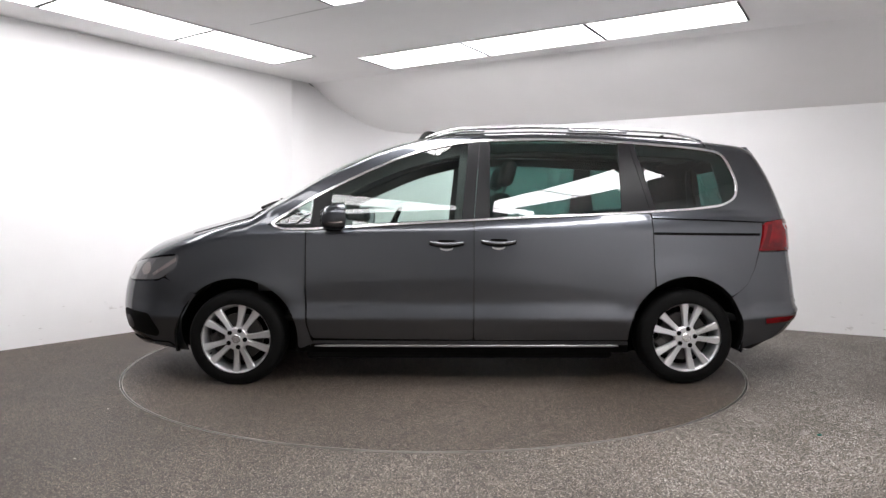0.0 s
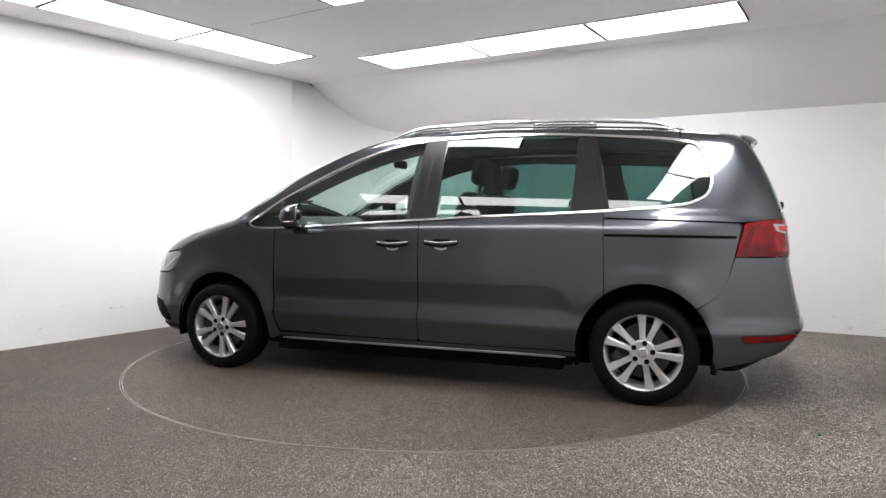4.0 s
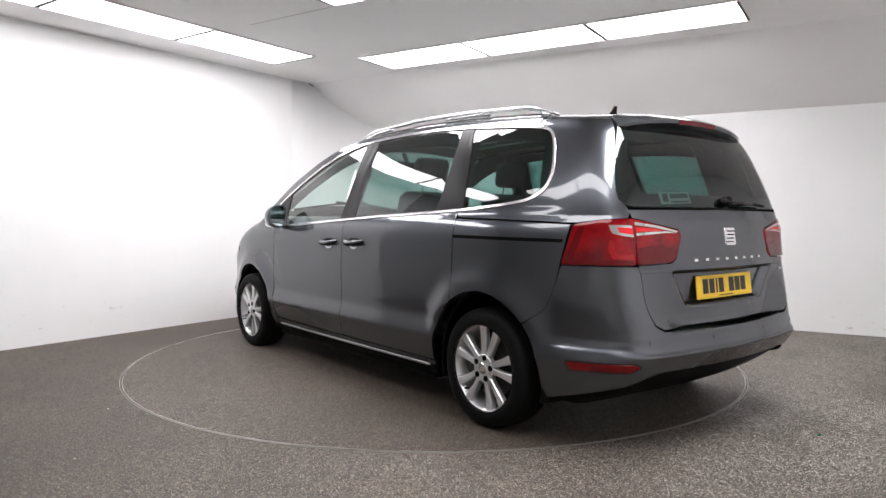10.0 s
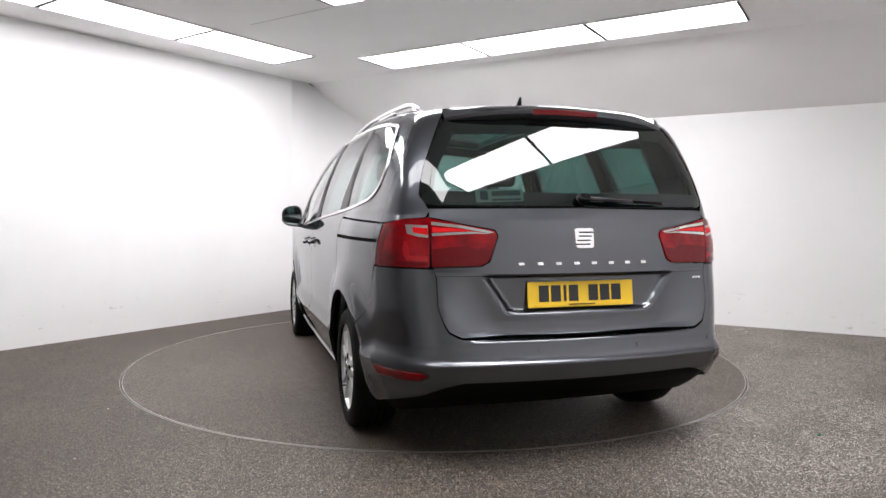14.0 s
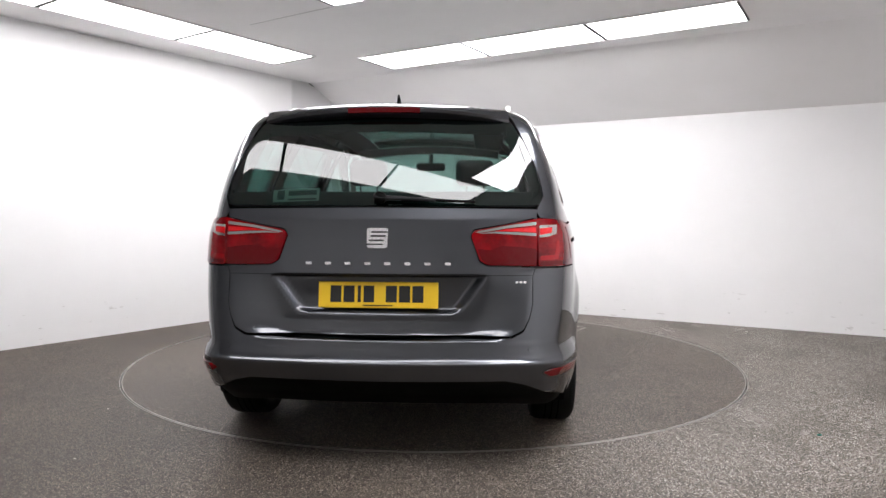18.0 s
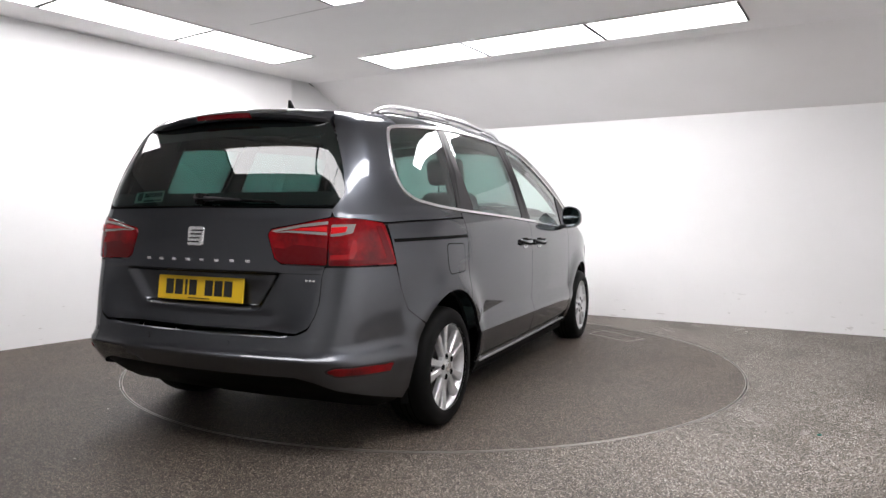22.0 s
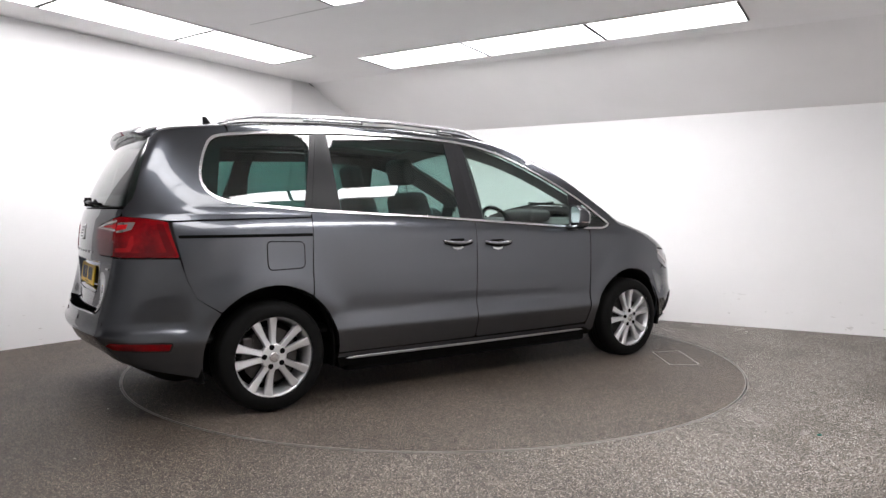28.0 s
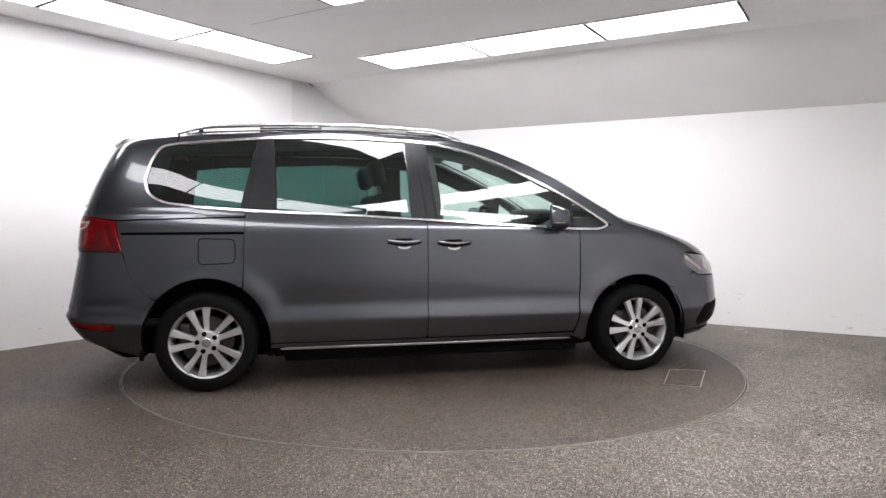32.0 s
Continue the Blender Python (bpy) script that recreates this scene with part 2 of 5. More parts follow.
def floor_and_table():
    bm = bmesh.new()
    n = 160
    outer = [bm.verts.new((14 * math.cos(2 * math.pi * i / n), -1.5 + 14 * math.sin(2 * math.pi * i / n), 0)) for i in range(n)]
    hole = [bm.verts.new(((TABLE_R + 0.012) * math.cos(2 * math.pi * i / n), (TABLE_R + 0.012) * math.sin(2 * math.pi * i / n), 0)) for i in range(n)]
    deep = [bm.verts.new((v.co.x, v.co.y, -0.15)) for v in hole]
    for i in range(n):
        j = (i + 1) % n
        bm.faces.new((outer[i], outer[j], hole[j], hole[i]))
        bm.faces.new((hole[i], hole[j], deep[j], deep[i]))
    bm.faces.new(deep)
    bmesh.ops.recalc_face_normals(bm, faces=bm.faces)
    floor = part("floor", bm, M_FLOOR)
    tagged(floor, "speckled brown-grey resin stone floor round the turntable", "floor", kind="structure")
    part("floor_edging", ring(TABLE_R + 0.009, TABLE_R + 0.0125, -0.05, 0.0015), M_STEEL, floor, "thin steel edging")

    table = new("turntable")
    bm = bmesh.new()
    r = TABLE_R - 0.006
    prism(bm, [(r * math.cos(2 * math.pi * i / n), r * math.sin(2 * math.pi * i / n)) for i in range(n)], -0.14, 0.0)
    part("platform", bm, M_TABLE, table, "speckled stone platform")
    part("edging", ring(TABLE_R - 0.006, TABLE_R - 0.001, -0.06, 0.0015), M_STEEL, table, "thin steel edging")
    # inspection hatch let into the platform
    a, b, c, d = HATCH
    for p, q in ((a, b), (b, c), (c, d), (d, a)):
        p, q = Vector(p), Vector(q)
        bm = bmesh.new()
        turn = Matrix.Rotation(math.atan2(q.y - p.y, q.x - p.x), 4, "Z")
        mid = (p + q) / 2
        box(bm, mid.x, mid.y, 0.0006, (q - p).length, 0.007, 0.0024, turn)
        part("hatch_edge", bm, M_STEEL, table, "worn steel edge of a hatch")
    tagged(table, "round turntable of speckled stone with a steel edge", "turntable")
    return table


# a few crumbs of dirt on the floor
M_FLECK, M_CRUMB = mat("green paint chip", (0.02, 0.24, 0.18), 0.6), mat("pale stone chip", (0.55, 0.52, 0.47), 0.8)
for x, y, r, m, what in ((1.934, -2.019, 0.010, M_FLECK, "small green paint chip on the floor"), (-1.85, -1.55, 0.006, M_CRUMB, "pale stone chip on the floor"), (-1.62, -2.35, 0.005, M_CRUMB, "pale stone chip on the floor")):
    bm = bmesh.new()
    bmesh.ops.create_icosphere(bm, subdivisions=1, radius=r, matrix=Matrix.Translation((x, y, r * 0.3)) @ Matrix.Diagonal((1.3, 0.9, 0.45, 1)))
    tagged(part("chip", bm, m), what, "debris")

HATCH = ((1.535, -0.881), (1.764, -0.967), (1.445, -1.386), (1.253, -1.269))
turntable = floor_and_table()


# ---- car materials ----
def car_paint():
    """Silver flake under a smoke-tinted clear coat."""
    m = mat("dark grey metallic paint", (0.80, 0.80, 0.80), 0.30, 0.95, Coat_Weight=1.0, Coat_Roughness=0.012, Coat_IOR=1.6, Coat_Tint=(0.110, 0.118, 0.134, 1))
    link(m, ramp(m, grain(m, 700, 1), [(0.3, (0.76, 0.76, 0.76)), (0.7, (0.84, 0.84, 0.84))]), setting(m, "Base Color"))
    link(m, ramp(m, grain(m, 3, 4), [(0.35, (0.29,)), (0.7, (0.32,))]), setting(m, "Roughness"))
    return m


def tinted_glass(name, tint, dusty=0.0):
    m = bpy.data.materials.new(name)
    m.use_nodes = True
    m.node_tree.nodes.clear()
    out = node(m, "ShaderNodeOutputMaterial")
    clear = node(m, "ShaderNodeBsdfTransparent")
    clear.inputs[0].default_value = (*tint, 1)
    gloss = node(m, "ShaderNodeBsdfGlossy")
    gloss.inputs["Roughness"].default_value = 0.006
    gloss.inputs["Color"].default_value = (1, 1, 1, 1)
    facing = node(m, "ShaderNodeLayerWeight", i_Blend=0.5)
    steep = node(m, "ShaderNodeMath", operation="POWER")
    link(m, facing.outputs["Facing"], steep.inputs[0])
    steep.inputs[1].default_value = 4.5
    gain = node(m, "ShaderNodeMath", operation="MULTIPLY_ADD")
    link(m, steep.outputs[0], gain.inputs[0])
    gain.inputs[1].default_value = 0.85
    gain.inputs[2].default_value = 0.075
    mix = node(m, "ShaderNodeMixShader")
    link(m, gain.outputs[0], mix.inputs[0])
    link(m, clear.outputs[0], mix.inputs[1])
    link(m, gloss.outputs[0], mix.inputs[2])
    link(m, mix.outputs[0], out.inputs[0])
    return m


M_PAINT = car_paint()
M_GLASS = tinted_glass("pale green window glass", (0.74, 0.86, 0.82))
M_DARK_GLASS = tinted_glass("dark green privacy glass", (0.21, 0.365, 0.335))
M_REAR_GLASS = tinted_glass("darker green tailgate glass", (0.15, 0.27, 0.245))
M_CHROME = mat("bright anodised trim", (0.76, 0.76, 0.77), 0.22, 1.0)
M_CHROME_SOFT = mat("dull silver handle paint", (0.16, 0.165, 0.175), 0.25, 0.8, Coat_Weight=1.0, Coat_Roughness=0.02)
M_SILL = mat("satin aluminium sill strip", (0.42, 0.42, 0.43), 0.35, 0.8)
M_BLACK = mat("satin black pillar film", (0.011, 0.011, 0.0125), 0.38, Specular_IOR_Level=0.22)
M_PLASTIC = mat("black grained plastic", (0.004, 0.004, 0.004), 0.6, Specular_IOR_Level=0.05)
bumped(M_PLASTIC, grain(M_PLASTIC, 300, 2), 0.2, 0.0008)
M_RUBBER = mat("black tyre rubber", (0.006, 0.006, 0.006), 0.6, Specular_IOR_Level=0.08)
bumped(M_RUBBER, grain(M_RUBBER, 120, 3), 0.25, 0.001)
M_ALLOY = mat("silver painted alloy", (0.66, 0.66, 0.67), 0.30, 0.75, Coat_Weight=0.5, Coat_Roughness=0.08)
link(M_ALLOY, ramp(M_ALLOY, grain(M_ALLOY, 40, 4), [(0.3, (0.32,)), (0.75, (0.40,))]), setting(M_ALLOY, "Roughness"))
M_IRON = mat("grey brake iron", (0.06, 0.056, 0.054), 0.5, 0.7)
M_RED = mat("deep red lamp lens", (0.20, 0.002, 0.004), 0.06, 0.0, Coat_Weight=0.2, Coat_Roughness=0.01, Specular_IOR_Level=0.25)
link(M_RED, ramp(M_RED, grain(M_RED, 9, 3), [(0.35, (0.09, 0.001, 0.003)), (0.65, (0.23, 0.002, 0.005))]), setting(M_RED, "Base Color"))
M_RED_DARK = mat("dark red lamp lens", (0.10, 0.001, 0.003), 0.06, 0.0, Specular_IOR_Level=0.25, Coat_Weight=0.2, Coat_Roughness=0.01)
M_RED_LIT = mat("bright red lamp reflector", (0.55, 0.006, 0.010), 0.12, 0.0, Coat_Weight=0.4, Coat_Roughness=0.01)
M_RED_MID = mat("lighter red lamp lens", (0.30, 0.003, 0.006), 0.10, 0.0, Coat_Weight=0.4, Coat_Roughness=0.01)
M_CLEAR_LENS = mat("silvered clear lamp lens", (0.50, 0.44, 0.43), 0.10, 0.7, Coat_Weight=1.0, Coat_Roughness=0.01)
M_LAMP_DARK = mat("smoky headlamp lens", (0.20, 0.20, 0.21), 0.12, 0.6, Coat_Weight=1.0, Coat_Roughness=0.01)
M_YELLOW = mat("yellow reflective plate", (0.80, 0.52, 0.02), 0.45)
M_BAR = mat("black plate lettering", (0.012, 0.012, 0.012), 0.5)
M_SEAT = mat("charcoal woven seat cloth", (0.028, 0.028, 0.030), 0.9)
bumped(M_SEAT, grain(M_SEAT, 260, 2), 0.4, 0.001)
M_TRIM_DARK = mat("dark interior plastic", (0.03, 0.03, 0.032), 0.6)
M_TRIM_LIGHT = mat("grey interior trim", (0.20, 0.20, 0.195), 0.8)
M_TRIM_PILLAR = mat("pale grey pillar trim", (0.42, 0.42, 0.41), 0.8)
M_CARPET = mat("black cabin carpet", (0.012, 0.012, 0.012), 0.95)
# the mirrors' dark reflection of the car's side is put into this tint
M_MIRROR = mat("darkened mirror glass", (0.26, 0.29, 0.31), 0.01, 1.0)
M_BADGE = mat("silver badge finish", (0.80, 0.80, 0.81), 0.22, 0.75)
M_STICKER = mat("pale translucent sticker", (0.50, 0.66, 0.60), 0.5)
M_STICKER_BAR = mat("dark sticker print", (0.03, 0.05, 0.05), 0.5)


# ---- the car's outer surface: one rounded form that all panels are cut from ----
def profile(pairs, soft):
    """A smooth curve through rough stations."""
    a = np.array(pairs, float)
    a = a[np.argsort(a[:, 0])]
    xs = np.arange(a[0, 0] - 0.3, a[-1, 0] + 0.3, 0.002)
    ys = np.interp(xs, a[:, 0], a[:, 1])
    lo, hi = (a[1, 1] - a[0, 1]) / (a[1, 0] - a[0, 0]), (a[-1, 1] - a[-2, 1]) / (a[-1, 0] - a[-2, 0])
    ys = np.where(xs < a[0, 0], a[0, 1] + lo * (xs - a[0, 0]), np.where(xs > a[-1, 0], a[-1, 1] + hi * (xs - a[-1, 0]), ys))
    n = max(int(soft * 3 / 0.002), 1)
    k = np.exp(-0.5 * (np.arange(-n, n + 1) * 0.002 / soft) ** 2)
    ys = np.convolve(np.pad(ys, n, mode="edge"), k / k.sum(), mode="valid")
    return lambda x: np.interp(x, xs, ys)


lower_width = profile([(0.15, 0.835), (0.20, 0.868), (0.26, 0.905), (0.33, 0.930), (0.425, 0.955), (0.445, 0.955), (0.53, 0.931), (0.60, 0.9345), (0.68, 0.9375),
                       (0.75, 0.9385), (0.90, 0.9345), (0.97, 0.930), (1.02, 0.923), (1.06, 0.910), (1.10, 0.893), (1.20, 0.867)], 0.011)


plain_width = profile([(0.15, 0.835), (0.20, 0.862), (0.26, 0.889), (0.33, 0.912), (0.435, 0.922), (0.53, 0.928), (0.60, 0.9345), (0.68, 0.9375), (0.75, 0.9385), (0.90, 0.9345)], 0.011)
# wheel arches: centre, half length, height over the hub
FRONT_ARCH, REAR_ARCH = (1.472, 0.395, 0.387), (-1.46, 0.385, 0.408)


def half_width(z):
    """Half the car's width by height: creased doors, then evenly curved side glass."""
    u = z - 1.10
    return np.where(u > 0, 0.893 - 0.20 * u - 0.36 * u * u, lower_width(z))


plan_taper = profile([(-2.45, 0.30), (-2.30, 0.20), (-2.10, 0.105), (-1.945, 0.058), (-1.60, 0.006), (-1.2, 0.0), (-0.3, 0.0), (0.4, 0.007), (0.9, 0.019), (1.3, 0.034), (1.6, 0.05),
                      (1.9, 0.090), (2.1, 0.14), (2.3, 0.22), (2.5, 0.34)], 0.08)
top_line = profile([(2.55, 0.60), (2.44, 0.70), (2.32, 0.835), (2.12, 0.945), (1.90, 1.022), (1.60, 1.108), (1.42, 1.160), (1.20, 1.292), (0.90, 1.466), (0.60, 1.592),
                    (0.40, 1.650), (0.20, 1.684), (0.0, 1.702), (-0.5, 1.718), (-1.0, 1.708), (-1.5, 1.678), (-2.0, 1.622), (-2.2, 1.59)], 0.045)
top_fall = profile([(2.4, 0.16), (1.5, 0.13), (1.2, 0.17), (0.6, 0.17), (0.2, 0.13), (-2.2, 0.12)], 0.1)
tail_low = profile([(0.12, -1.96), (0.18, -2.06), (0.25, -2.18), (0.33, -2.288), (0.385, -2.336), (0.42, -2.358), (0.465, -2.384), (0.475, -2.389), (0.482, -2.379), (0.50, -2.370), (0.53, -2.363), (0.5735, -2.357), (0.5785, -2.297), (0.60, -2.291),
                    (0.64, -2.288), (0.75, -2.293), (0.84, -2.301), (0.99, -2.290), (1.08, -2.276), (1.13, -2.260), (1.20, -2.2375)], 0.0022)


def rear_line(z):
    """The tail's middle line: bumper and tailgate, then evenly curved rear glass."""
    u = z - 1.13
    return np.where(u > 0, -2.26 + 0.32 * u + 0.36 * u * u, tail_low(z))


front_line = profile([(0.12, 2.20), (0.20, 2.30), (0.30, 2.425), (0.45, 2.462), (0.55, 2.455), (0.65, 2.432), (0.75, 2.39), (0.85, 2.31), (1.0, 2.12)], 0.03)
WHEEL_X, WHEEL_Z, WHEEL_R = 1.46, 0.305, 0.312


def smax(a, b, k):
    return np.maximum(a, b) + np.maximum(k - np.abs(a - b), 0) ** 2 / (4 * k)


def step01(x):
    x = np.clip(x, 0, 1)
    return x * x * (3 - 2 * x)


BELT_X, BELT_Z = [-1.505, -1.184, -0.842, -0.475, -0.065, 0.44, 1.0, 1.185, 1.5, 1.85], [1.144, 1.121, 1.105, 1.088, 1.065, 1.037, 1.006, 1.006, 0.985, 0.92]


def form(p):
    """Below zero inside the car's body, above zero outside."""
    x, y, z = p[:, 0], np.abs(p[:, 1]), p[:, 2]
    bulge = 0.0
    for wx, rx, rz in (FRONT_ARCH, REAR_ARCH):
        r = np.hypot((x - wx) * 0.385 / rx, (z - WHEEL_Z) * 0.385 / rz)
        bulge = bulge + 0.024 * np.exp(-(np.maximum(r - 0.40, 0) / 0.085) ** 2)
    # the bumper's ledge runs round the rear corner
    ledge = np.where(z < 0.477, 0.009 * np.exp(-((z - 0.477) / 0.07) ** 2), 0.009 * np.exp(-((z - 0.477) / 0.022) ** 2)) * step01((-1.84 - x) / 0.14)
    # shoulder that turns in under the window line
    sill = np.interp(x, BELT_X, BELT_Z)
    over = np.clip(z - (sill - 0.055), 0, 0.055)
    tuck = 2.2 * over * over * step01((1.95 - x) / 0.5) * step01((x + 2.0) / 0.25)
    wide = half_width(z)
    crease = np.where(z < 0.62, np.maximum(wide - plain_width(z), 0), 0)
    flare = (crease ** 3 + bulge ** 3) ** (1 / 3)
    side = y - (wide - crease + flare - plan_taper(x) + ledge - tuck)
    roof = (z - (top_line(x) - top_fall(x) * y * y)) * 0.9
    # number plate recess in the tailgate
    edge = 0.342 + (z - 0.683) * 0.71
    dent = 0.034 * step01((edge - y) / 0.06 + 0.5) * step01((z - 0.683) / 0.03 + 0.5) * step01((0.838 - z) / 0.012 + 0.5)
    # towards the corners the bumper runs up smoothly past the tailgate
    flush = np.interp(z, [0.562, 0.86], [-2.357, -2.297])
    back = rear_line(z)
    back = back + np.where((z > 0.562) & (z < 0.86), flush - back, 0.0) * step01((y - np.interp(z, [0.578, 0.612, 0.664, 0.72, 0.86], [0.575, 0.628, 0.655, 0.668, 0.676]) + 0.235) / 0.24)
    rear = (back + 0.14 * y * y + dent - x) * 0.93
    front = (x - (front_line(z) - 0.36 * y * y)) * 0.9
    f = smax(side, rear, 0.11)
    f = smax(f, front, 0.22)
    tight = step01((x + 0.25) / 0.5) * step01((1.42 - x) / 0.2)
    return smax(f, roof, 0.062 - 0.045 * tight)


def meet(o, d, reach=2.2):
    """Where rays from inside meet the form, and the normals there."""
    o, d = np.asarray(o, float), np.asarray(d, float)
    d = d / np.linalg.norm(d, axis=1, keepdims=True)
    lo, hi = np.zeros(len(o)), np.full(len(o), reach)
    for _ in range(30):
        mid = (lo + hi) / 2
        out = form(o + d * mid[:, None]) > 0
        hi, lo = np.where(out, mid, hi), np.where(out, lo, mid)
    p = o + d * ((lo + hi) / 2)[:, None]
    return p, slope(p)


def slope(p):
    g = np.stack([form(p + e) - form(p - e) for e in np.eye(3) * 0.004], 1)
    return g / np.linalg.norm(g, axis=1, keepdims=True)


def ray_side(uv):
    n = len(uv)
    return np.stack([uv[:, 0], np.zeros(n), uv[:, 1]], 1), np.tile((0.0, 1.0, 0.0), (n, 1))


def ray_rear(uv):
    n = len(uv)
    return np.stack([np.full(n, -1.2), uv[:, 0], uv[:, 1]], 1), np.tile((-1.0, 0.0, 0.0), (n, 1))


def ray_top(uv):
    n = len(uv)
    return np.stack([uv[:, 0], uv[:, 1], np.full(n, 0.35)], 1), np.tile((0.0, 0.0, 1.0), (n, 1))


def wrap(bx, by, r, way):
    """Rays that turn round a corner of the plan: from the side over the corner to the end of the car."""
    quarter = r * math.pi / 2

    def rays(uv):
        run = (bx - uv[:, 0]) * -way
        a = np.clip(run / r, 0, math.pi / 2)
        x = np.where(run < 0, uv[:, 0], bx)
        y = np.where(run > quarter, by - (run - quarter), by)
        return np.stack([x, y, uv[:, 1]], 1), np.stack([way * np.sin(a), np.cos(a), np.zeros(len(uv))], 1)

    def at_y(y):
        return bx + way * (quarter + by - y)

    def at_xy(x, y):
        return bx + way * r * math.atan2((x - bx) * way, y - by)

    return rays, at_y, at_xy


ray_back, back_y, back_xy = wrap(-1.72, 0.42, 0.5, -1)
ray_nose, nose_y, nose_xy = wrap(1.62, 0.40, 0.55, 1)


def on_back(y, z):
    """The place on the wrapped tail chart of a point seen squarely from behind."""
    p = meet(*ray_rear(np.array([(y, z)])))[0][0]
    return (back_xy(p[0], y) if y > 0.42 else back_y(y), z)


def fillet(pts, r, step=0.02, closed=True):
    """A polyline with rounded corners, in short even pieces."""
    pts = [Vector(p[:2]) for p in pts]
    radii = [r] * len(pts)
    n = len(pts)
    path = []
    for i, p in enumerate(pts):
        if not closed and i in (0, n - 1):
            path.append(p)
            continue
        a, b = pts[i - 1], pts[(i + 1) % n]
        k = min(radii[i], (a - p).length * 0.48, (b - p).length * 0.48)
        s, e = p + (a - p).normalized() * k, p + (b - p).normalized() * k
        for j in range(6):
            t = j / 5
            path.append(s * (1 - t) ** 2 + p * 2 * t * (1 - t) + e * t * t)
    out = []
    m = len(path)
    for i in range(m if closed else m - 1):
        a, b = path[i], path[(i + 1) % m]
        steps = max(1, int((b - a).length / step))
        for s in range(steps):
            out.append(a.lerp(b, s / steps))
    if not closed:
        out.append(path[-1])
    clean = [out[0]]
    for q in out[1:]:
        if (q - clean[-1]).length > 0.0015:
            clean.append(q)
    if closed and (clean[0] - clean[-1]).length < 0.0015:
        clean.pop()
    return clean


def inset(poly, g):
    area = sum(a.cross(b) for a, b in zip(poly, poly[1:] + poly[:1]))
    sign = 1 if area > 0 else -1
    out = []
    n = len(poly)
    for i, p in enumerate(poly):
        d0, d1 = (p - poly[i - 1]).normalized(), (poly[(i + 1) % n] - p).normalized()
        n0, n1 = Vector((-d0.y, d0.x)), Vector((-d1.y, d1.x))
        m = n0 + n1
        m = m.normalized() if m.length > 1e-4 else n0
        out.append(p + m * (sign * g / max(m.dot(n0), 0.5)))
    return out


def clip(poly, co, no):
    """The part of a polygon on the far side of a line."""
    co, no = Vector(co), Vector(no)
    out = []
    n = len(poly)
    for i in range(n):
        a, b = poly[i], poly[(i + 1) % n]
        da, db = (a - co).dot(no), (b - co).dot(no)
        if da >= 0:
            out.append(a)
        if (da >= 0) != (db >= 0):
            out.append(a.lerp(b, da / (da - db)))
    return out


def grid_poly(poly, step):
    """Triangles over a polygon, with an even grid of points inside it."""
    n = len(poly)
    a = np.array([(q.x, q.y) for q in poly])
    b = np.roll(a, -1, axis=0)
    gx = np.arange(math.ceil(a[:, 0].min() / step), a[:, 0].max() / step) * step
    gy = np.arange(math.ceil(a[:, 1].min() / step), a[:, 1].max() / step) * step
    g = np.stack(np.meshgrid(gx, gy), -1).reshape(-1, 2)
    if len(g):
        x, y = g[:, :1], g[:, 1:]
        cross = ((a[None, :, 1] > y) != (b[None, :, 1] > y)) & (x < (b[:, 0] - a[:, 0]) * (y - a[:, 1]) / (b[:, 1] - a[:, 1] + 1e-15) + a[:, 0])
        inside = cross.sum(1) % 2 == 1
        e = b - a
        t = np.clip(((g[:, None] - a) * e).sum(2) / ((e * e).sum(1) + 1e-15), 0, 1)
        dist = np.linalg.norm(g[:, None] - (a + t[..., None] * e), axis=2).min(1)
        g = g[inside & (dist > step * 0.3)]
    pts = [Vector(q) for q in a] + [Vector(q) for q in g]
    out = mathutils.geometry.delaunay_2d_cdt(pts, [], [list(range(n))], 1, 1e-7)
    return np.array([(v.x, v.y) for v in out[0]]), [list(f) for f in out[2]]


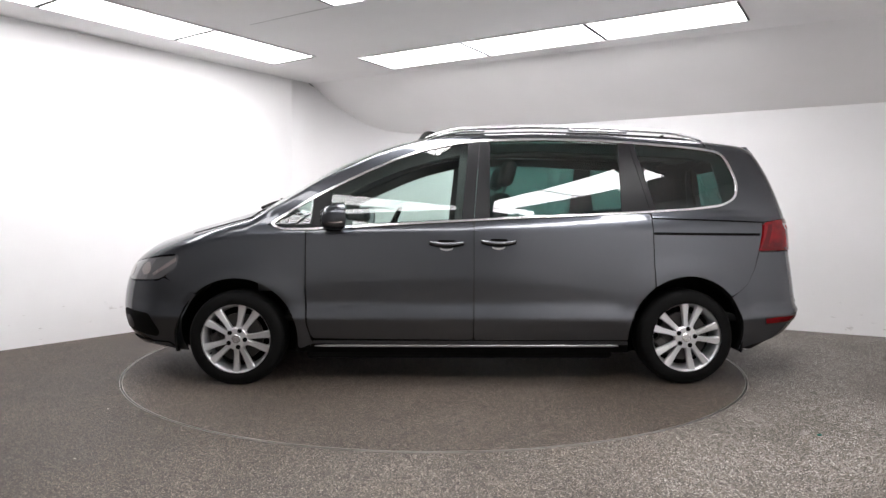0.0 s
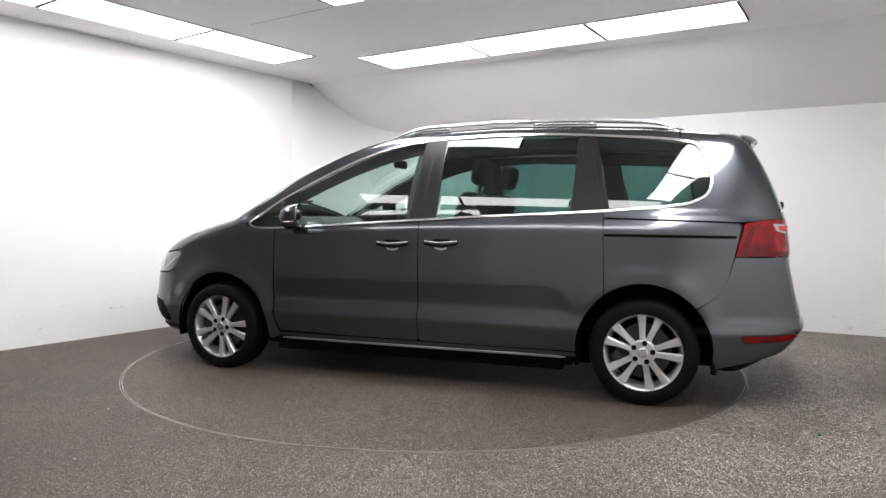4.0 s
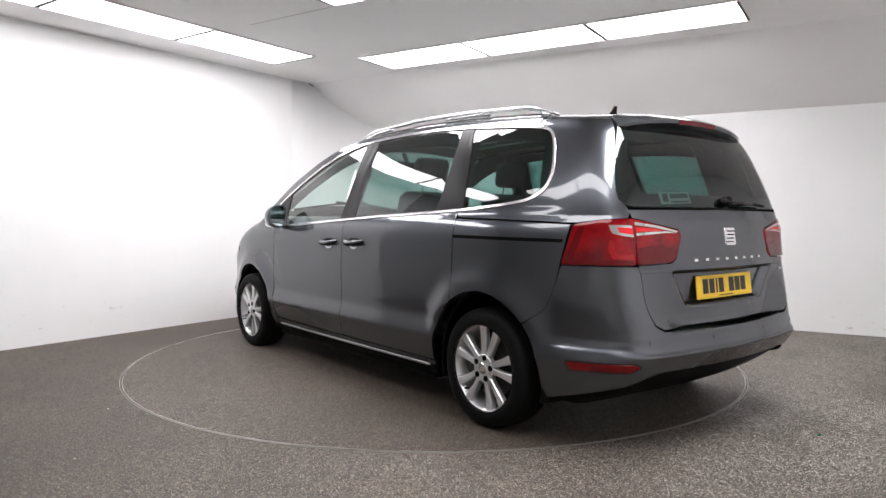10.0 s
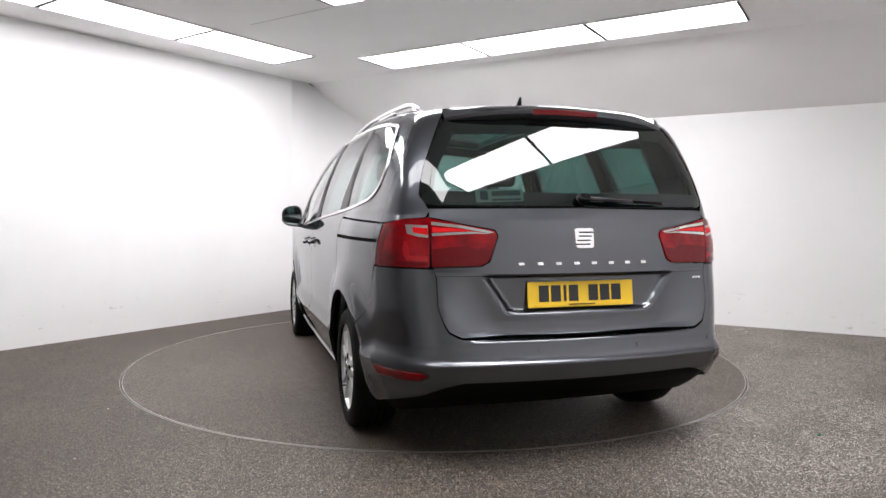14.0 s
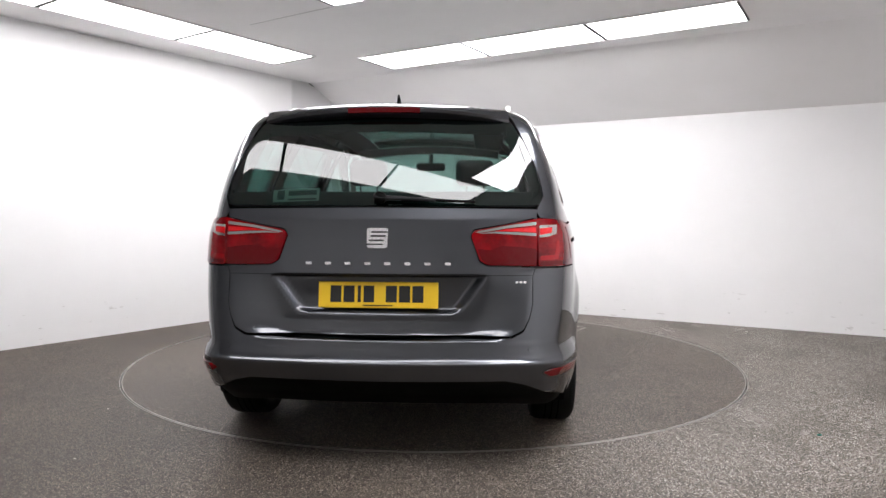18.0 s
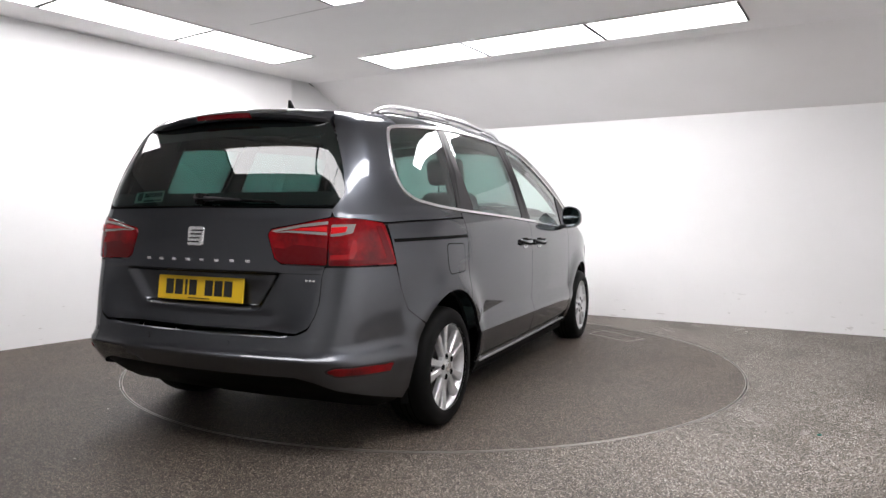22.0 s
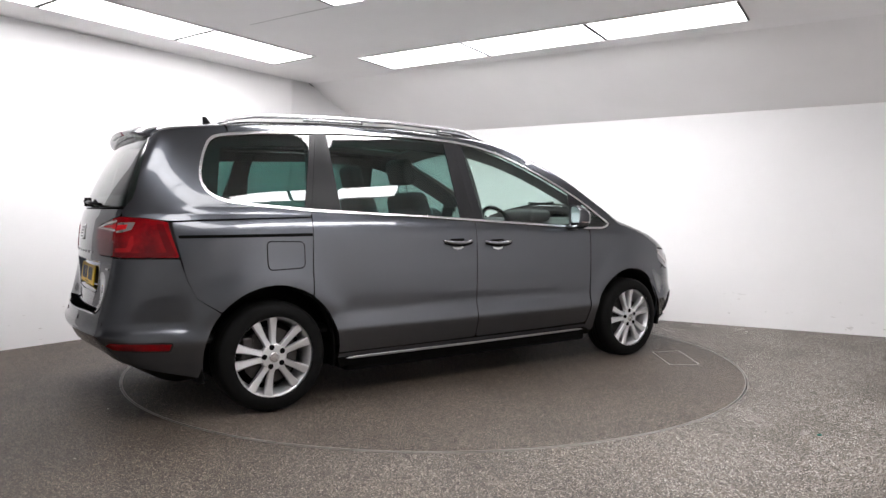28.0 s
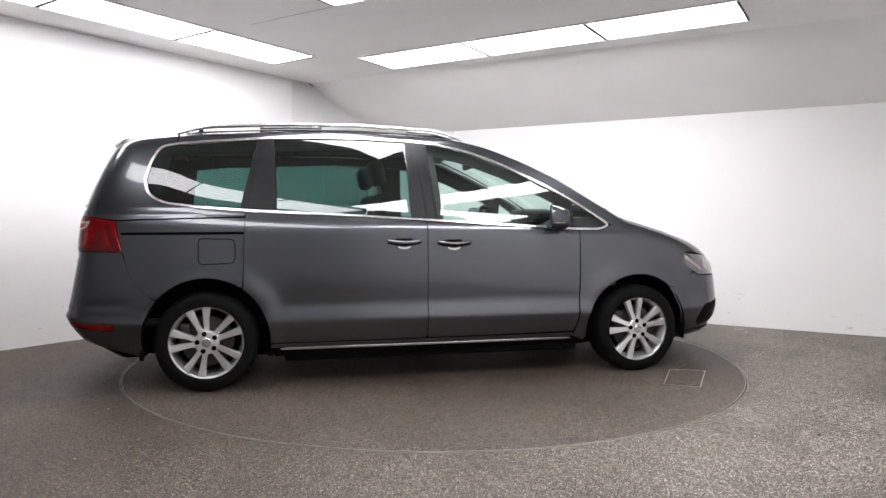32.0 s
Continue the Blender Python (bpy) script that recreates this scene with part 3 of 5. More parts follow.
def skin(name, pts, nor, faces, material, parent, side=1, depth=0.02, lift=0.0, label=""):
    """A panel with an outer face on the form and edges turned inwards by depth."""
    pts, nor = pts + nor * lift, nor.copy()
    if side == 0:
        # both halves in one mesh, open at the middle where they meet
        n = len(pts)
        pts, nor = np.r_[pts, pts * (1, -1, 1)], np.r_[nor, nor * (1, -1, 1)]
        faces = [list(f) for f in faces]
        faces += [[i + n for i in f[::-1]] for f in faces]
    if side < 0:
        pts, nor = pts * (1, -1, 1), nor * (1, -1, 1)
    # wind the faces outwards
    votes = 0
    for f in faces[:: max(1, len(faces) // 45)]:
        c = sum(np.cross(pts[f[i]] - pts[f[0]], pts[f[i + 1]] - pts[f[0]]) for i in range(1, len(f) - 1))
        votes += 1 if np.dot(c, nor[f[0]]) > 0 else -1
    if votes < 0:
        faces = [f[::-1] for f in faces]
    verts, norms, faces = [tuple(q) for q in pts], [tuple(q) for q in nor], [list(f) for f in faces]
    if depth:
        seen = {}
        for f in faces:
            for a, b in zip(f, f[1:] + f[:1]):
                seen[(a, b)] = 1
        rim = [(a, b) for a, b in seen if (b, a) not in seen and not (side == 0 and abs(pts[a][1]) < 1e-4 and abs(pts[b][1]) < 1e-4)]
        side_n = {}
        for a, b in rim:
            e = np.cross(pts[b] - pts[a], nor[a])
            for v in (a, b):
                side_n[v] = side_n.get(v, 0) + e
        twin = {}
        for v, e in side_n.items():
            e = e / (np.linalg.norm(e) + 1e-12)
            twin[v] = len(verts)
            # a slight roll of the edge, then the flange
            for q, m in ((pts[v], nor[v] + e), (pts[v] - nor[v] * depth, e)):
                verts.append(tuple(q))
                m = m / (np.linalg.norm(m) + 1e-12)
                norms.append(tuple(m))
        for a, b in rim:
            faces.append([twin[b], twin[a], twin[a] + 1, twin[b] + 1])
    me = bpy.data.meshes.new(name)
    me.from_pydata(verts, [], faces)
    for f in me.polygons:
        f.use_smooth = True
    if depth and material is M_PAINT:
        # panel edges turned black, so the gaps' shade is in their colour
        me.materials.append(M_PAINT)
        me.materials.append(M_GAP)
        for f in me.polygons[len(faces) - len(rim):]:
            f.material_index = 1
    me.update()
    me.normals_split_custom_set_from_vertices(norms)
    if not me.materials:
        me.materials.append(material)
    ob = new(name, me)
    ob.parent = parent
    if label:
        ob["label"] = label
    return ob


def panel(name, outline, rays, material, parent, side=1, step=0.03, depth=0.02, lift=0.0, gap=0.0024, label=""):
    poly = inset(outline, gap) if gap else outline
    if side == 0:
        end = back_y(0) if rays is ray_back else nose_y(0)
        poly = [Vector((end, q.y)) if abs(q.x - end) < 0.011 else q for q in poly]
        poly = [q for i, q in enumerate(poly) if (q - poly[i - 1]).length > 1e-4]
    uv, faces = grid_poly(poly, step)
    pts, nor = meet(*rays(uv))
    return skin(name, pts, nor, faces, material, parent, side, depth, lift, label)


def strip(name, lo, hi, origin, material, parent, side=1, across=8, depth=0.02, lift=0.0, label="", closed=False):
    """A panel between two lines in space, drawn from an inner axis."""
    lo, hi = np.asarray(lo, float), np.asarray(hi, float)
    n = len(lo)
    w = np.linspace(0, 1, across + 1)[None, :, None]
    q = (lo[:, None] * (1 - w) + hi[:, None] * w).reshape(-1, 3)
    o = origin(q)
    pts, nor = meet(o, q - o)
    m = across + 1
    faces = [[i * m + j, (i + 1) * m + j, (i + 1) * m + j + 1, i * m + j + 1] for i in range(n - 1) for j in range(across)]
    return skin(name, pts, nor, faces, material, parent, side, depth, lift, label)


def along(pts, n):
    """n points evenly spaced along a polyline in space."""
    a = np.asarray(pts, float)
    d = np.r_[0, np.cumsum(np.linalg.norm(np.diff(a, axis=0), axis=1))]
    t = np.linspace(0, d[-1], n)
    return np.stack([np.interp(t, d, a[:, k]) for k in range(a.shape[1])], 1)


def on_side(pts):
    return meet(*ray_side(np.asarray(pts, float)))[0]


def on_top(pts):
    return meet(*ray_top(np.asarray(pts, float)))[0]


def mirrored(bm):
    for v in bm.verts:
        v.co.y = -v.co.y
    bmesh.ops.reverse_faces(bm, faces=bm.faces)
    return bm


def tube(line, r, seg=8, flat=1.0):
    """A round bar along a line in space."""
    line = [Vector(q) for q in line]
    bm = bmesh.new()
    rings = []
    for i, q in enumerate(line):
        d = (line[min(i + 1, len(line) - 1)] - line[max(i - 1, 0)]).normalized()
        u = d.cross(Vector((0, 0, 1)))
        u = u.normalized() if u.length > 1e-3 else Vector((1, 0, 0))
        w = u.cross(d)
        rr = r(i / (len(line) - 1)) if callable(r) else r
        rings.append([bm.verts.new(q + u * (rr * math.cos(2 * math.pi * k / seg)) + w * (rr * flat * math.sin(2 * math.pi * k / seg))) for k in range(seg)])
    for a, b in zip(rings, rings[1:]):
        for k in range(seg):
            bm.faces.new((a[k], a[(k + 1) % seg], b[(k + 1) % seg], b[k]))
    bm.faces.new(rings[0])
    bm.faces.new(rings[-1][::-1])
    bmesh.ops.recalc_face_normals(bm, faces=bm.faces)
    return bm


def lathe(rows, seg=48):
    """A turned form about the y axis from (radius, y) rows."""
    bm = bmesh.new()
    loops = [[bm.verts.new((r * math.cos(2 * math.pi * i / seg), y, r * math.sin(2 * math.pi * i / seg))) for i in range(seg)] for r, y in rows]
    for a, b in zip(loops, loops[1:]):
        for i in range(seg):
            bm.faces.new((a[i], a[(i + 1) % seg], b[(i + 1) % seg], b[i]))
    bmesh.ops.remove_doubles(bm, verts=bm.verts, dist=1e-5)
    bmesh.ops.recalc_face_normals(bm, faces=bm.faces)
    return bm


car = new("car")
tagged(car, "dark grey metallic people carrier with tinted rear windows", "car")

# ---- side outlines, x forward and z up ----
DLO = fillet([(1.262, 1.042), (1.185, 1.006), (1.00, 1.006), (0.44, 1.037), (-0.065, 1.065), (-0.475, 1.088), (-0.842, 1.105), (-1.184, 1.121),
              (-1.505, 1.142), (-1.71, 1.168), (-1.805, 1.220), (-1.83, 1.31), (-1.795, 1.44), (-1.745, 1.535), (-1.64, 1.556), (-1.457, 1.577), (-1.11, 1.605),
              (-0.88, 1.619), (-0.5, 1.625), (-0.12, 1.612), (0.07, 1.591), (0.26, 1.548), (0.45, 1.479), (0.64, 1.394), (0.83, 1.301), (0.985, 1.220), (1.15, 1.119)], 0.06, 0.015)
DLO_IN = inset(DLO, 0.0135)
WINDOWS = inset(DLO, 0.0165)


def arch(form_of, a0, a1, n=22):
    cx, rx, rz = form_of
    return [(cx + rx * math.cos(math.radians(a0 + (a1 - a0) * i / n)), WHEEL_Z + rz * math.sin(math.radians(a0 + (a1 - a0) * i / n))) for i in range(n + 1)]


def belt_z(x):
    return float(np.interp(x, BELT_X, BELT_Z))


def body_side(side):
    # front door
    door = fillet([(1.02, 1.000), (1.02, 0.62), (1.012, 0.40), (0.985, 0.300), (0.5, 0.296), (-0.067, 0.294), (-0.067, 1.063), (0.44, 1.035)], 0.025)
    front_door = panel("front_door", door, ray_side, M_PAINT, car, side)
    # sliding door, cut away over the rear wheel
    back_door = fillet([(-0.067, 1.063), (-0.067, 0.294), (-0.5, 0.293), (-0.96, 0.293)] + arch(REAR_ARCH, -1.5, 55.0) + [(-1.236, 0.72), (-1.228, 1.0), (-1.222, 1.121), (-0.842, 1.103), (-0.475, 1.086)], 0.025)
    rear_door = panel("sliding_door", back_door, ray_side, M_PAINT, car, side)
    # front wing
    wing = [(1.02, 1.004), (1.185, 1.004), (1.262, 1.04), (1.36, 1.085)]
    wing += [(q[0], q[2]) for q in on_top([(x, 0.735 - 0.04 * k) for k, x in ((0, 1.42), (0.6, 1.6), (1.2, 1.8))]) - np.array((0, 0, 0.012))]
    wing += [(1.88, 0.865), (1.905, 0.75), (1.955, 0.695), (1.90, 0.655), (1.80, 0.598)]
    wing += arch(FRONT_ARCH, 47.2, 188) + [(1.07, 0.232), (1.0, 0.236), (0.978, 0.275), (0.990, 0.302), (1.016, 0.40), (1.024, 0.62)]
    panel("front_wing", fillet(wing, 0.015), ray_side, M_PAINT, car, side)
    # sill and its bright strip
    sill = fillet([(0.978, 0.290), (-1.072, 0.290), (-1.078, 0.262), (1.0, 0.262)], 0.004)
    sill_ob = panel("sill", sill, ray_side, M_PAINT, car, side)
    skirt = fillet([(1.0, 0.260), (-1.074, 0.260), (-1.05, 0.20), (1.06, 0.20), (1.07, 0.230)], 0.006)
    panel("sill_skirt", skirt, ray_side, M_PLASTIC, sill_ob, side)
    panel("sill_trim", fillet([(0.90, 0.258), (-0.97, 0.262), (-1.02, 0.256), (-0.98, 0.251), (0.90, 0.248), (0.97, 0.252)], 0.003), ray_side, M_SILL, sill_ob, side, depth=0.008, lift=0.009, gap=0, label="bright metal strip along the sill")
    # rear quarter, below the rail
    q = [(-1.224, 1.086), (-1.238, 0.722)] + arch(REAR_ARCH, 55.3, 138) + [(-1.80, 0.615), (-1.865, 0.66), (-1.915, 0.76), (-1.945, 0.874), (-1.975, 0.98), (-2.000, 1.062)]
    q2 = [(back_xy(a, 0.88) if a < -1.75 else a, b) for a, b in q]
    quarter = panel("rear_quarter", fillet(q2, 0.012), ray_back, M_PAINT, car, side)
    panel("door_rail", fillet([(-1.232, 0.998), (-1.232, 0.981), (back_xy(-1.955, 0.88), 0.976), (back_xy(-1.96, 0.88), 0.992)], 0.004), ray_back, M_GAP, quarter, side, depth=0.012, lift=0.003, gap=0, label="black sliding door rail")
    if side < 0:
        flap = fillet([(-1.287, 0.948), (-1.287, 0.806), (-1.485, 0.800), (-1.497, 0.82), (-1.497, 0.94), (-1.485, 0.952)], 0.03)
        panel("fuel_flap_gap", inset(flap, -0.0055), ray_back, M_GAP, quarter, side, depth=0.006, lift=0.0008, gap=0)
        panel("fuel_flap", flap, ray_back, M_PAINT, quarter, side, depth=0.006, lift=0.0018, gap=0)
    # upper quarter with the rear pillar
    inner = [(-1.222, 1.122)] + [(x, z) for x, z in ((-1.505, 1.142), (-1.71, 1.168), (-1.805, 1.220), (-1.83, 1.31), (-1.795, 1.44), (-1.745, 1.535), (-1.64, 1.556))]
    inner = [(v.x, v.y) for v in fillet(inner, 0.06, 0.015, closed=False)]
    lo = along(on_side(inner), 44)
    hi = [(-1.224, 0.93, 1.085), (-1.6, 0.93, 1.0735), (-1.85, 0.90, 1.066), (-2.00, 0.85, 1.0635), (-2.12, 0.787, 1.0835), (-2.215, 0.694, 1.090), (-2.205, 0.693, 1.130), (-2.20, 0.735, 1.160), (-2.18, 0.744, 1.19),
          (-2.145, 0.715, 1.30), (-2.09, 0.655, 1.42), (-2.04, 0.605, 1.515), (-1.99, 0.562, 1.59), (-1.85, 0.56, 1.63), (-1.64, 0.56, 1.645)]
    hi = along(hi, 44)
    strip("rear_pillar", lo, hi, lambda p: np.tile((-1.35, 0.30, 1.22), (len(p), 1)), M_PAINT, car, side, across=12)
    # roof side and windscreen pillar above the windows
    xs = np.r_[np.linspace(-1.64, 0.2, 30), np.linspace(0.25, 1.36, 26)]
    dx = [-1.745, -1.64, -1.457, -1.11, -0.88, -0.5, -0.12, 0.07, 0.26, 0.45, 0.64, 0.83, 0.985, 1.15, 1.262, 1.37]
    dz = [1.535, 1.556, 1.577, 1.605, 1.619, 1.625, 1.612, 1.591, 1.548, 1.479, 1.394, 1.301, 1.220, 1.119, 1.045, 1.045]
    low = on_side([(x, np.interp(x, dx, dz) - 0.003) for x in xs])
    ry = np.interp(xs, [0.0, 0.2, 0.5, 0.9, 1.2, 1.4], [0.56, 0.60, 0.708, 0.778, 0.803, 0.798])
    up = on_top(np.stack([xs, ry], 1))
    strip("roof_side", low, up, lambda p: np.stack([p[:, 0] - 0.25, np.full(len(p), 0.15), np.minimum(1.1, 0.9 + 0 * p[:, 0])], 1), M_PAINT, car, side, across=8)
    # bright frame round the windows
    n = len(DLO)
    outer, inner_p = DLO, DLO_IN
    uv = np.array([(v.x, v.y) for v in outer] + [(v.x, v.y) for v in inner_p])
    pts, nor = meet(*ray_side(uv))
    faces = [[i, (i + 1) % n, n + (i + 1) % n, n + i] for i in range(n)]
    skin("window_trim", pts, nor, faces, M_CHROME, car, side, depth=0.012, lift=0.006, label="bright metal window surround")
    # panes and black pillars inside the frame
    lines = [((0.978, 1.20), (0.985, 1.01)), ((0.868, 1.30), (0.845, 1.03)), ((-0.040, 1.59), (0.012, 1.06)), ((-0.117, 1.60), (-0.067, 1.06)), ((-0.185, 1.61), (-0.172, 1.07)),
             ((-1.048, 1.60), (-1.030, 1.11)), ((-1.115, 1.60), (-1.222, 1.12)), ((-1.150, 1.59), (-1.262, 1.125))]
    rest = WINDOWS
    for k in range(len(lines) + 1):
        piece = rest
        if k < len(lines):
            a, b = Vector(lines[k][0]), Vector(lines[k][1])
            d = (a - b).normalized()
            no = Vector((d.y, -d.x))
            piece, rest = clip(rest, a, no), clip(rest, a, -no)
        glass = k in (0, 2, 5, 8)
        owner = front_door if k in (2, 3, 1) else rear_door if k in (4, 5, 6) else car
        m = (M_GLASS if k < 3 else M_DARK_GLASS) if glass else M_BLACK
        tidy = [v for i, v in enumerate(piece) if (v - piece[i - 1]).length > 5e-4]
        name = {0: "quarter_window", 2: "window", 5: "window", 8: "quarter_window"}.get(k, "pillar_cover")
        panel(name, tidy, ray_side, m, owner, side, step=0.05, depth=0.006 if glass else 0.015, lift=-0.003 if glass else 0.002, gap=0.0 if glass else 0.001,
              label={2: "pale green side window", 5: "dark tinted sliding door window", 8: "dark tinted rear side window"}.get(k, ""))
    # door handles in their scoops
    for owner, x0, z0 in ((front_door, 0.110, 0.922), (rear_door, -0.225, 0.930)):
        y0 = float(on_side([(x0, z0)])[0, 1])
        cup = fillet([(x0 + 0.050 * math.cos(a), z0 - 0.026 + 0.024 * math.sin(a)) for a in np.linspace(0, 2 * math.pi, 20)[:-1]], 0.01)
        panel("handle_cup", cup, ray_side, M_PAINT, owner, side, step=0.02, depth=0.002, lift=0.0010, gap=0)
        # silver crescent that paints the ceiling's reflection in the cup
        glint = fillet([(x0 - 0.046, z0 - 0.026), (x0 - 0.036, z0 - 0.041), (x0, z0 - 0.049), (x0 + 0.036, z0 - 0.041), (x0 + 0.046, z0 - 0.026), (x0 + 0.02, z0 - 0.034), (x0 - 0.02, z0 - 0.034)], 0.008)
        panel("cup_glint", glint, ray_side, M_ALLOY, owner, side, step=0.02, depth=0.002, lift=0.0026, gap=0)
        # black sheet for the shade in the opening behind the bow
        slot = fillet([(x0 - 0.056, z0 + 0.022), (x0 + 0.050, z0 + 0.024), (x0 + 0.056, z0 + 0.006), (x0 + 0.046, z0 - 0.006), (x0 - 0.046, z0 - 0.006), (x0 - 0.060, z0 + 0.006)], 0.008)
        panel("handle_slot", slot, ray_side, M_GAP, owner, side, step=0.03, depth=0.003, lift=0.0022, gap=0)
        bm = bmesh.new()
        loops = []
        for i in range(17):
            k = i / 16 * 2 - 1
            out = y0 + 0.006 + 0.026 * (1 - abs(k) ** 2.5)
            h = 0.008 + 0.008 * (1 - k ** 4)
            c = (x0 + k * 0.115, z0 - 0.004 + 0.014 * k * k)
            loops.append([bm.verts.new((c[0], (out + dy) * side, c[1] + dz * h)) for dy, dz in ((0.0, -1.0), (0.007, -0.75), (0.009, 0.0), (0.007, 0.55), (0.0, 0.7), (-0.010, 0.5), (-0.012, -0.8))])
        for p0, p1 in zip(loops, loops[1:]):
            for k in range(7):
                bm.faces.new((p0[k], p0[(k + 1) % 7], p1[(k + 1) % 7], p1[k]))
        bm.faces.new(loops[0])
        bm.faces.new(loops[-1])
        bmesh.ops.recalc_face_normals(bm, faces=bm.faces)
        part("door_handle", bm, M_CHROME_SOFT, owner, "silver bow handle over a shallow cup", smooth=True)
        # black bar that puts the shade below the bow into colour
        bm = tube([(x0 + k * 0.112, (y0 + 0.012 + 0.024 * (1 - abs(k) ** 2.5)) * side, z0 - 0.018 + 0.012 * k * k) for k in np.linspace(-1, 1, 15)], lambda t: 0.004 + 0.005 * math.sin(math.pi * t), 8)
        part("handle_shade", bm, M_GAP, owner, "black bar for the shade under the handle", smooth=True)


for s in (1, -1):
    body_side(s)


# ---- roof, windscreen, bonnet ----
def across_top(name, xs, half, material, parent, cols=16, depth=0.02, lift=0.0, label="", inner=None):
    """A panel that spans the car from side to side, seen from above; inner leaves the middle free."""
    xs = np.asarray(xs, float)
    h = np.array([half(x) for x in xs])
    if inner is None:
        w = np.linspace(-1, 1, cols + 1)
        uv = np.stack([np.repeat(xs, cols + 1), (h[:, None] * w[None, :]).ravel()], 1)
    else:
        w = np.linspace(0, 1, cols + 1)
        g = np.array([inner(x) for x in xs])
        uv = np.stack([np.repeat(xs, cols + 1), (g[:, None] + (h - g)[:, None] * w[None, :]).ravel()], 1)
    pts, nor = meet(*ray_top(uv))
    m = cols + 1
    faces = [[i * m + j, (i + 1) * m + j, (i + 1) * m + j + 1, i * m + j + 1] for i in range(len(xs) - 1) for j in range(cols)]
    return skin(name, pts, nor, faces, material, parent, 1, depth, lift, label)


def table_fn(xs, ys):
    return lambda x: float(np.interp(x, xs, ys))


roof_half = table_fn([0.0, 0.2, 0.5, 0.9, 1.2, 1.4], [0.557, 0.597, 0.705, 0.775, 0.800, 0.795])
GLASS_X0, GLASS_X1, GLASS_Y = -0.86, 0.20, 0.43
roof = across_top("roof", np.linspace(-2.0, GLASS_X0, 24), roof_half, M_PAINT, car)
across_top("roof_header", np.linspace(GLASS_X1, 0.33, 6), roof_half, M_PAINT, car)
for s in (1, -1):
    across_top("roof_edge", np.linspace(GLASS_X0 + 0.002, GLASS_X1 - 0.002, 20), lambda x: s * roof_half(x), M_PAINT, car, cols=5, inner=lambda x: s * (GLASS_Y + 0.002))
for x0, x1 in ((GLASS_X0 + 0.006, -0.33), (-0.322, GLASS_X1 - 0.006)):
    across_top("sunroof_glass", np.linspace(x0, x1, 10), lambda x: GLASS_Y - 0.004, M_DARK_GLASS, car, depth=0.006, lift=-0.001, label="tinted panoramic sunroof glass")
across_top("windscreen", np.linspace(0.335, 1.345, 40), lambda x: roof_half(x) - 0.004, M_GLASS, car, depth=0.006, lift=-0.003, label="pale green windscreen")
bonnet_half = table_fn([1.40, 1.6, 1.8, 2.0, 2.15, 2.25], [0.735, 0.712, 0.688, 0.64, 0.56, 0.46])
across_top("bonnet", np.linspace(1.405, 2.24, 36), bonnet_half, M_PAINT, car, cols=26)
across_top("scuttle", np.linspace(1.350, 1.400, 4), lambda x: 0.76, M_PLASTIC, car, depth=0.05, lift=-0.008, label="black plastic scuttle under the windscreen")
for s in (1, -1):
    q = on_top([(1.375, 0.55 * s), (1.36, 0.20 * s), (1.325, -0.16 * s)])
    part("wiper", tube([(p[0] + 0.01, p[1], p[2] + 0.010) for p in along(q, 10)], 0.010, 6), M_PLASTIC, car, "black windscreen wiper", smooth=True)


# ---- nose ----
def front_bumper():
    # from one wheel arch round the nose to the other
    out = [(1.80, 0.597), (1.90, 0.653), (nose_xy(1.957, 0.815), 0.690), (nose_xy(1.985, 0.80), 0.670), (nose_y(0.62), 0.655), (nose_y(0.48), 0.690), (nose_y(0.0), 0.700), (nose_y(0.0), 0.24), (nose_y(0.45), 0.238), (nose_xy(2.02, 0.75), 0.225), (1.86, 0.205)]
    out += arch(FRONT_ARCH, -15, 46.9)[1:]
    bumper = panel("front_bumper", fillet(out, 0.012), ray_nose, M_PAINT, car, 0, depth=0.008, gap=0.001)
    panel("bumper_lip", fillet([(nose_xy(1.93, 0.80), 0.262), (nose_y(0.0), 0.275), (nose_y(0.0), 0.248), (nose_xy(1.90, 0.81), 0.238)], 0.004), ray_nose, M_PAINT, bumper, 0, depth=0.012, lift=0.010, gap=0)
    grille = fillet([(nose_y(0.40), 0.685), (nose_y(0.0), 0.695), (nose_y(0.0), 0.575), (nose_y(0.30), 0.575)], 0.02)
    panel("grille", grille, ray_nose, M_PLASTIC, bumper, 0, depth=0.01, lift=0.004, gap=0)
    panel("lower_grille", fillet([(nose_y(0.38), 0.46), (nose_y(0.0), 0.46), (nose_y(0.0), 0.31), (nose_y(0.36), 0.31)], 0.03), ray_nose, M_PLASTIC, bumper, 0, depth=0.01, lift=0.004, gap=0)
    return bumper


bumper_front = front_bumper()


